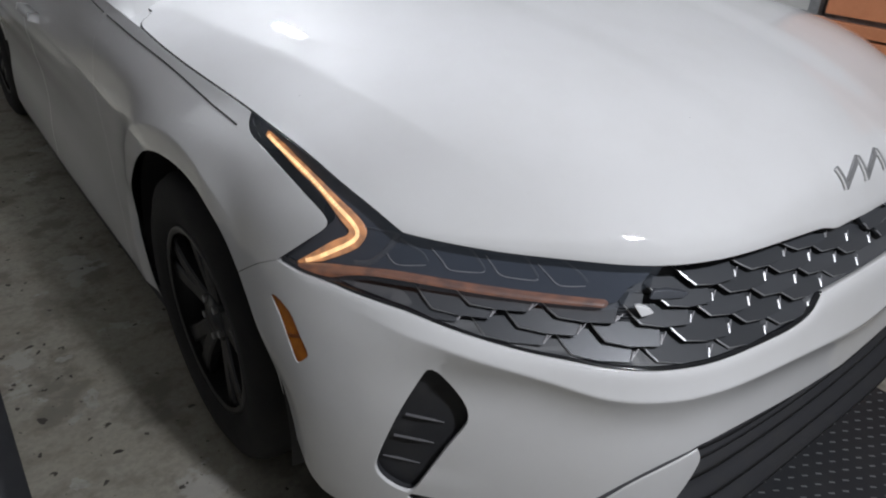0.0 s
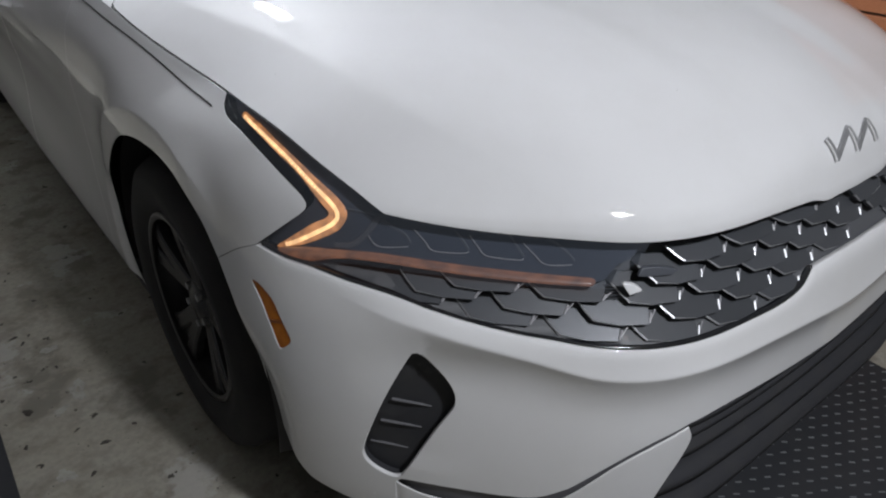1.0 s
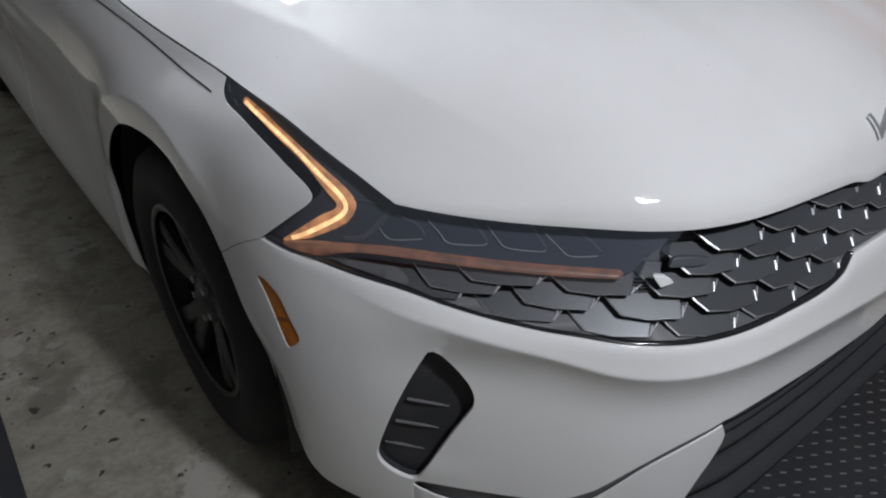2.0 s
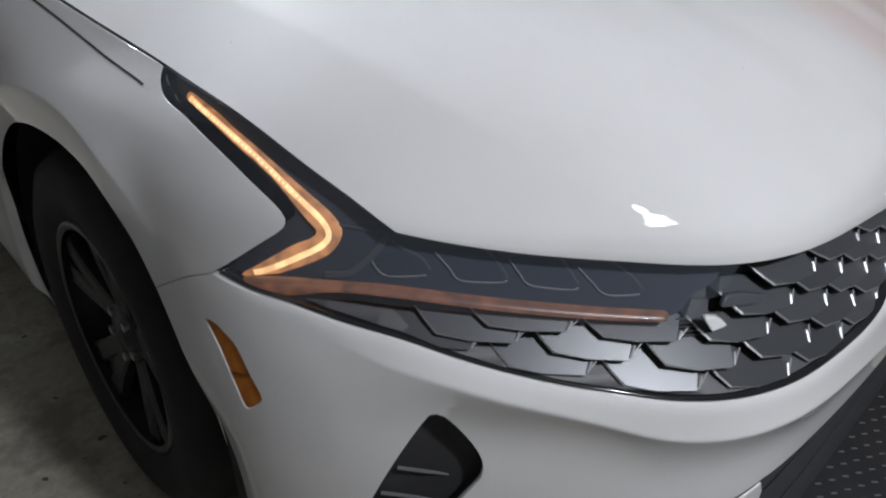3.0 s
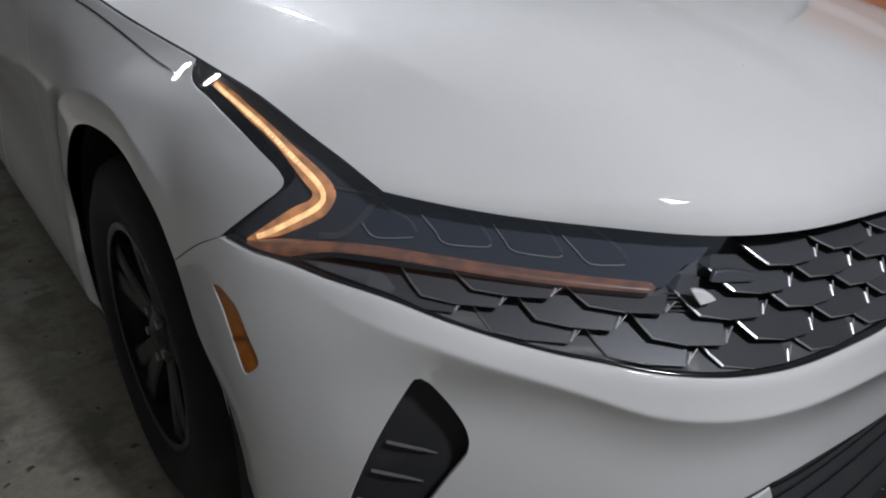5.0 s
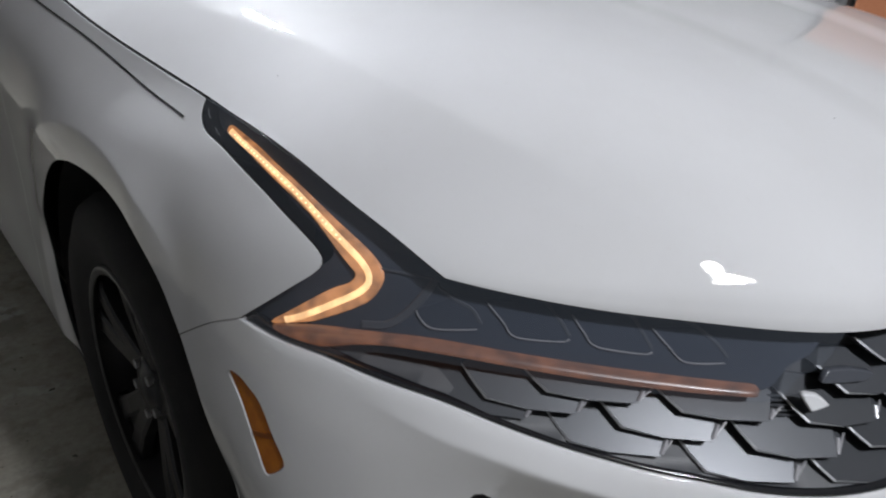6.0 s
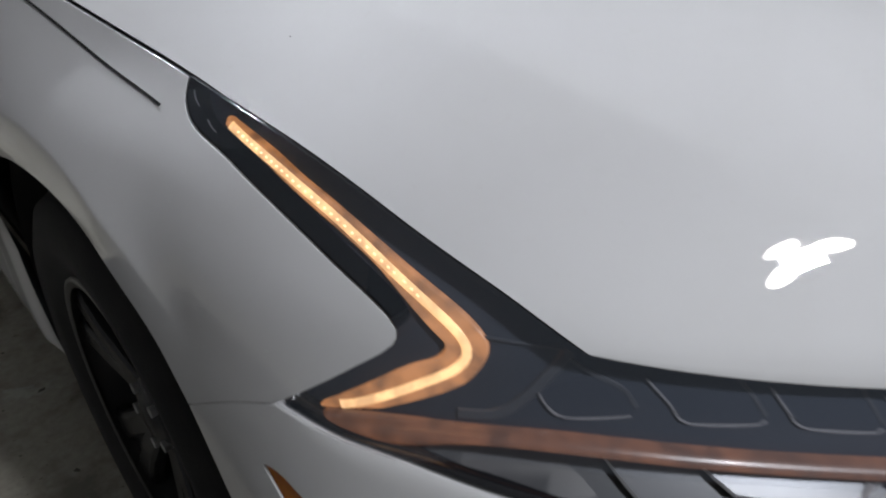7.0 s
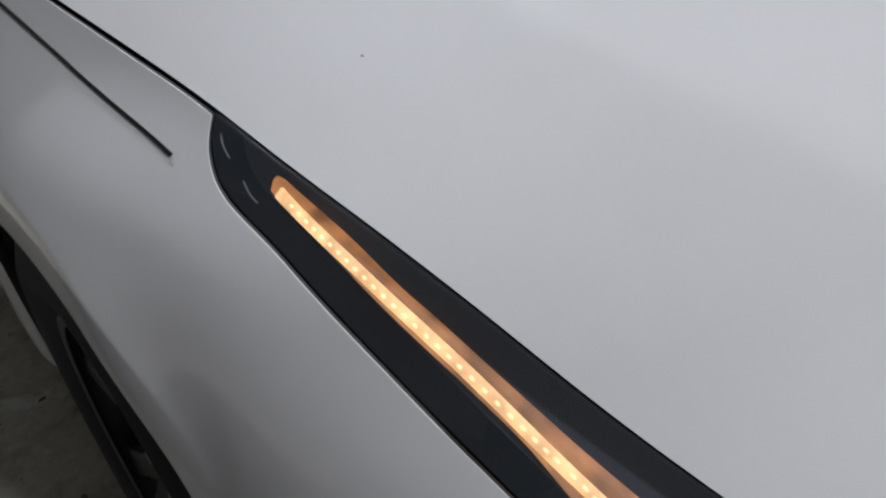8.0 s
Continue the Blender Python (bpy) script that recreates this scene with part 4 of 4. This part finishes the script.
def shell():
    g = np.meshgrid(np.linspace(-1, 1, 41), np.linspace(1.165, 4.79, 76), indexing="ij")
    p = upper(g[0].ravel(), g[1].ravel())
    m = 76
    faces = [(i * m + j, i * m + j + 1, (i + 1) * m + j + 1, (i + 1) * m + j) for i in range(40) for j in range(m - 1)]
    me = bpy.data.meshes.new("roof")
    me.from_pydata(p.tolist(), [], faces)
    linked("roof", me, PAINT, car, "white roof, pillars and boot lid")
    window("windshield", [(-.50, 1.42), (.50, 1.42), (.44, 2.05), (-.44, 2.05)], label="dark windshield glass")
    window("rear_window", [(-.42, 3.42), (.42, 3.42), (.46, 4.12), (-.46, 4.12)])
    for side in (1, -1):
        window("side_window", [(.66, 1.95), (.97, 1.62), (.97, 2.68), (.66, 2.66)], side)
        window("side_window", [(.66, 2.76), (.97, 2.78), (.97, 3.55), (.80, 3.72), (.66, 3.40)], side)
    # dark inner body behind the panels' gaps
    for side in (1, -1):
        for s0, s1, z0, z1 in ((.0, 1.10, .16, .70), (1.10, 2.0, .74, .80), (1.97, 4.0, .16, .90), (4.74, 6.1, .20, .90)):
            s, z = np.meshgrid(np.linspace(s0, s1, 36), np.linspace(z0, z1, 14), indexing="ij")
            p = wall(s.ravel() * side + (1e-6 if side > 0 else -1e-6), z.ravel(), .075)
            faces = [(i * 14 + j, i * 14 + j + 1, (i + 1) * 14 + j + 1, (i + 1) * 14 + j) for i in range(35) for j in range(13)]
            me = bpy.data.meshes.new("inner_body")
            me.from_pydata(p.tolist(), [], faces)
            linked("inner_body", me, UNDER, car)
    bm = box(bmesh.new(), (-.74, .12, .15), (.74, 4.68, .20), .01)
    part("floor_pan", bm, UNDER, car)
    bm = box(bmesh.new(), (-.50, .34, .60), (.50, 1.15, .66), .02)
    part("engine_bay", bm, UNDER, car)


for side in (1, -1):
    fender(side), blade(side), vent(side), side_marker(side), headlamp(side)
    door(side, 1.925, 2.93, "front_door", 0), door(side, 2.935, 4.015, "rear_door", 1)
    rear_quarter(side), sill(side)
    for y in (.925, 3.775):
        wheel(side, y), arch_liner(side, y)
badge()
shell()
lower_intake()
grille()


# ---- the garage ----
CONCRETE = material("concrete", (.34, .318, .262), .78, bump=.0016, bump_scale=45, rough_vary=.15, spec=.3,
                    grain=((2.6, (.39, .375, .325), .8, .42, .62), (5.5, (.16, .15, .125), .7, .54, .62), (16, (.18, .168, .143), .6, .50, .66), (60, (.21, .197, .172), .5, .4, .7),
                           (4.3, (.44, .43, .40), .7, .60, .63), (21, (.04, .036, .03), .9, .655, .672), (47, (.06, .054, .046), .8, .66, .69)))
WALL = material("painted_wall", (.52, .52, .505), .8, bump=.0005, bump_scale=60, grain=((2.0, (.48, .48, .465), .4, .4, .7), (20, (.55, .55, .535), .4, .4, .7)))
# darker copy of the wall paint for unseen walls, to cut bounced light
DIM_WALL = material("dim_wall", (.20, .198, .193), .8, bump=.0008, bump_scale=60, grain=((2.0, (.17, .168, .164), .6, .4, .7), (20, (.22, .217, .212), .5, .4, .7)))
CEIL = material("white_ceiling", (.74, .74, .745), .9, bump=.0004, bump_scale=90, grain=((1.5, (.40, .40, .40), .5, .4, .7),))
TERRACOTTA = material("terracotta_panel", (.50, .19, .085), .55, bump=.0003, bump_scale=120, grain=((5, (.40, .14, .06), .6, .4, .7), (60, (.56, .23, .11), .4, .4, .7)))
GREY_METAL = material("grey_metal", (.16, .165, .17), .45, metal=.4, grain=((20, (.40, .40, .40), .5, .4, .7),))
RUBBER = material("black_rubber", (.034, .036, .041), .65, spec=.25, bump=.0003, bump_scale=300, grain=((9, (.046, .047, .05), .6, .45, .75),))
STUD = material("worn_stud", (.14, .15, .155), .45, rand=.2)
OIL = material("dark_stain", (.045, .04, .034), .7, grain=((60, (.08, .07, .06), .6, .4, .7),))
SCUFF = material("pale_scuff", (.38, .37, .335), .85, grain=((50, (.28, .27, .24), .8, .42, .62),), bump=.001, bump_scale=120)
LAMP_WHITE = material("lamp_glow", (.9, .9, .9), .4, emit=(1.0, .98, .95), strength=34)
LAMP_TUBE = material("tube_glow", (.9, .9, .9), .4, emit=(.96, .98, 1.0), strength=30)
LAMP_BODY = material("lamp_body", (.55, .55, .56), .4)

X0, X1, Y0, Y1 = -2.9, 2.6, -3.2, 6.2


def slab(name, lo, hi, mat, label, category):
    ob = part(name, box(bmesh.new(), lo, hi), mat, None, smooth=False)
    return tagged(ob, label, category, kind="structure")


floor_slab = slab("floor", (X0 - .2, Y0 - .2, -.15), (X1 + .2, Y1 + .2, 0), CONCRETE, "worn stained grey concrete garage floor", "floor")
slab("ceiling", (X0 - .2, Y0 - .2, CEILING), (X1 + .2, Y1 + .2, CEILING + .15), CEIL, "plain off-white garage ceiling", "ceiling")
slab("wall_west", (X0 - .15, Y0, 0), (X0, Y1, CEILING), DIM_WALL, "garage wall out of view, darkened to cut bounced light", "wall")
slab("wall_east", (X1, Y0, 0), (X1 + .15, Y1, CEILING), WALL, "plain light grey garage wall", "wall")
slab("wall_north", (X0 - .15, Y1, 0), (X1 + .15, Y1 + .15, CEILING), DIM_WALL, "garage wall out of view, darkened to cut bounced light", "wall")
slab("wall_south", (X0 - .15, Y0 - .15, 0), (X1 + .15, Y0, CEILING), DIM_WALL, "garage wall out of view, darkened to cut bounced light", "wall")


def cabinet():
    ob = thing("storage_cabinet", (2.1, .8, 0), "terracotta storage cabinet with grey gaps beside the car", "cabinet")
    part("body", box(bmesh.new(), (1.83, -.10, .04), (2.4, 1.05, 1.5), .006), GREY_METAL, ob, smooth=False)
    for z0, z1 in ((.06, .36), (.37, .655), (.665, .712), (.735, 1.08), (1.10, 1.48)):
        part("drawer_front", box(bmesh.new(), (1.80, -.09, z0), (1.828, 1.03, z1), .004), TERRACOTTA, ob, smooth=False)
    part("post", box(bmesh.new(), (1.79, 1.055, 0), (1.86, 1.10, 1.6), .004), GREY_METAL, ob, smooth=False)


def stud_mat():
    ob = thing("floor_mat", (0, -.2, 0), "black rubber mat with raised dashes on the floor under the bumper", "mat")
    part("sheet", box(bmesh.new(), (-.62, -.85, 0), (.62, .32, .010), .003), RUBBER, ob, smooth=False)
    verts, faces = [], []
    rng = random.Random(4)
    n = 0
    for i in range(38):
        for j in range(36):
            x, y = -.60 + i * .0325, -.83 + j * .0318 + (.0159 if i % 2 else 0)
            if y > .30 or rng.random() < .02:
                continue
            a = math.radians(-38 + rng.uniform(-4, 4))
            c, s = math.cos(a), math.sin(a)
            k = len(verts)
            for u, v, z in ((-.0070, -.0022, .010), (.0070, -.0022, .010), (.0070, .0022, .010), (-.0070, .0022, .010), (-.0052, -.001, .0116), (.0052, -.001, .0116), (.0052, .001, .0116), (-.0052, .001, .0116)):
                verts.append((x + u * c - v * s, y + u * s + v * c, z))
            faces += [[k + 4, k + 5, k + 6, k + 7]] + [[k + q, k + (q + 1) % 4, k + 4 + (q + 1) % 4, k + 4 + q] for q in range(4)]
    me = bpy.data.meshes.new("raised_dash_field")
    me.from_pydata(verts, [], faces)
    tagged(linked("raised_dash_field", me, STUD, ob, "worn grey raised dashes", smooth=False), kind="stuff")


def side_mat():
    bm = box(bmesh.new(), (-2.1, .20, 0), (-1.30, 1.9, .012), .004)
    tagged(part("rubber_mat", bm, RUBBER, None, smooth=False), "plain black rubber mat lying on the concrete", "mat")


def blot(name, at, size, mat, seed, ring=0.0, label=""):
    """A thin uneven patch on the concrete; ring: share left bare inside."""
    rng = random.Random(seed)
    n = 22
    ph = [rng.uniform(0, 6.28) for _ in range(4)]
    turn, flat = rng.uniform(0, 3.14), rng.uniform(.45, .8)
    bm = bmesh.new()
    rows = []
    for share, z in ((1.0, .0), (.93, .0012), (max(ring, .02), .0014)):
        row = []
        for i in range(n):
            t = 2 * math.pi * i / n
            r = size * share * (1 + .22 * math.sin(2 * t + ph[0]) + .16 * math.sin(3 * t + ph[1]) + .12 * math.sin(5 * t + ph[2]) + .10 * math.sin(9 * t + ph[3] * share))
            x, y = r * math.cos(t), r * flat * math.sin(t)
            row.append(bm.verts.new((at[0] + x * math.cos(turn) - y * math.sin(turn), at[1] + x * math.sin(turn) + y * math.cos(turn), z)))
        rows.append(row)
    for p, q in zip(rows, rows[1:]):
        for i in range(n):
            bm.faces.new((p[i], p[(i + 1) % n], q[(i + 1) % n], q[i]))
    if not ring:
        bm.faces.new(rows[-1])
    part(name, bm, mat, floor_slab, label, smooth=False)


def floor_marks():
    for i, (x, y, r) in enumerate(((-1.235, 1.221, .013), (-1.262, 1.10, .007), (-1.113, 1.01, .010), (-1.155, 1.09, .006), (-1.19, 1.52, .008), (-1.205, 1.56, .011), (-1.17, 1.55, .005),
                                   (-1.28, 1.78, .010), (-1.14, 1.36, .006), (-1.235, 1.38, .005), (-1.245, 1.02, .006), (-1.16, .93, .007), (-1.22, 1.65, .006), (-1.20, 1.95, .009), (-1.27, 2.2, .012))):
        blot("stain", (x, y), r, OIL, 10 + i)
    for i, (x, y, r, q) in enumerate(((-1.118, 1.235, .036, .3), (-1.17, 1.18, .018, 0), (-1.21, .96, .022, 0), (-1.14, 1.45, .020, 0))):
        blot("scuff", (x, y), r, SCUFF, 60 + i, q, "whitish flaked patch")


def lobe_lamp(at):
    """Ceiling lamp of three glowing lobes round a socket."""
    ob = thing("ceiling_lamp", at, "white ceiling lamp with three glowing panels", "lamp")
    bm = bmesh.new()
    bmesh.ops.create_cone(bm, cap_ends=True, segments=32, radius1=.05, radius2=.04, depth=.16, matrix=Matrix.Translation(Vector(at) + Vector((0, 0, .08))))
    part("socket", bm, LAMP_BODY, ob)
    for i in range(3):
        a = math.radians(90 + 120 * i + 15)
        m = Matrix.Translation(Vector(at) + Vector((.115 * math.cos(a), .115 * math.sin(a), -.02))) @ Matrix.Rotation(a, 4, "Z") @ Matrix.Rotation(math.radians(18), 4, "Y")
        bm = bmesh.new()
        bmesh.ops.create_cone(bm, cap_ends=True, segments=24, radius1=.066, radius2=.073, depth=.03, matrix=m @ Matrix.Diagonal((1.25, .9, 1, 1)))
        p = part("panel", bm, LAMP_BODY, ob, smooth=False)
        bm = bmesh.new()
        bmesh.ops.create_cone(bm, cap_ends=True, segments=24, radius1=.058, radius2=.060, depth=.008, matrix=m @ Matrix.Translation((0, 0, -.019)) @ Matrix.Diagonal((1.25, .9, 1, 1)))
        part("glowing_face", bm, LAMP_WHITE, p, "glowing white face", smooth=False)


def tube_lamp(at):
    ob = thing("tube_light", at, "short white tube light on the ceiling over the car", "lamp")
    x, y, z = at
    part("housing", box(bmesh.new(), (x - .06, y - .13, z), (x + .06, y + .13, CEILING), .01), LAMP_BODY, ob, smooth=False)
    for dx in (-.03, .03):
        bm = bmesh.new()
        bmesh.ops.create_cone(bm, cap_ends=True, segments=16, radius1=.014, radius2=.014, depth=.20, matrix=Matrix.Translation((x + dx, y, z - .02)) @ Matrix.Rotation(math.pi / 2, 4, "X"))
        part("tube", bm, LAMP_TUBE, ob, "glowing white tube")


def round_lamp(at, r=.15):
    ob = thing("ceiling_lamp", at, "round white ceiling lamp, switched on", "lamp")
    bm = bmesh.new()
    bmesh.ops.create_cone(bm, cap_ends=True, segments=40, radius1=r * .93, radius2=r, depth=.05, matrix=Matrix.Translation(Vector(at) + Vector((0, 0, .025))))
    part("rim", bm, LAMP_BODY, ob, smooth=False)
    bm = bmesh.new()
    bmesh.ops.create_uvsphere(bm, u_segments=32, v_segments=12, radius=1, matrix=Matrix.Translation(at) @ Matrix.Diagonal((r * .83, r * .83, r * .27, 1)))
    part("diffuser", bm, LAMP_WHITE, ob, "glowing white diffuser")


cabinet()
round_lamp(LAMP_SIDE, .056)
stud_mat()
side_mat()
floor_marks()
lobe_lamp(LAMP_FRONT)
tube_lamp(LAMP_BACK)
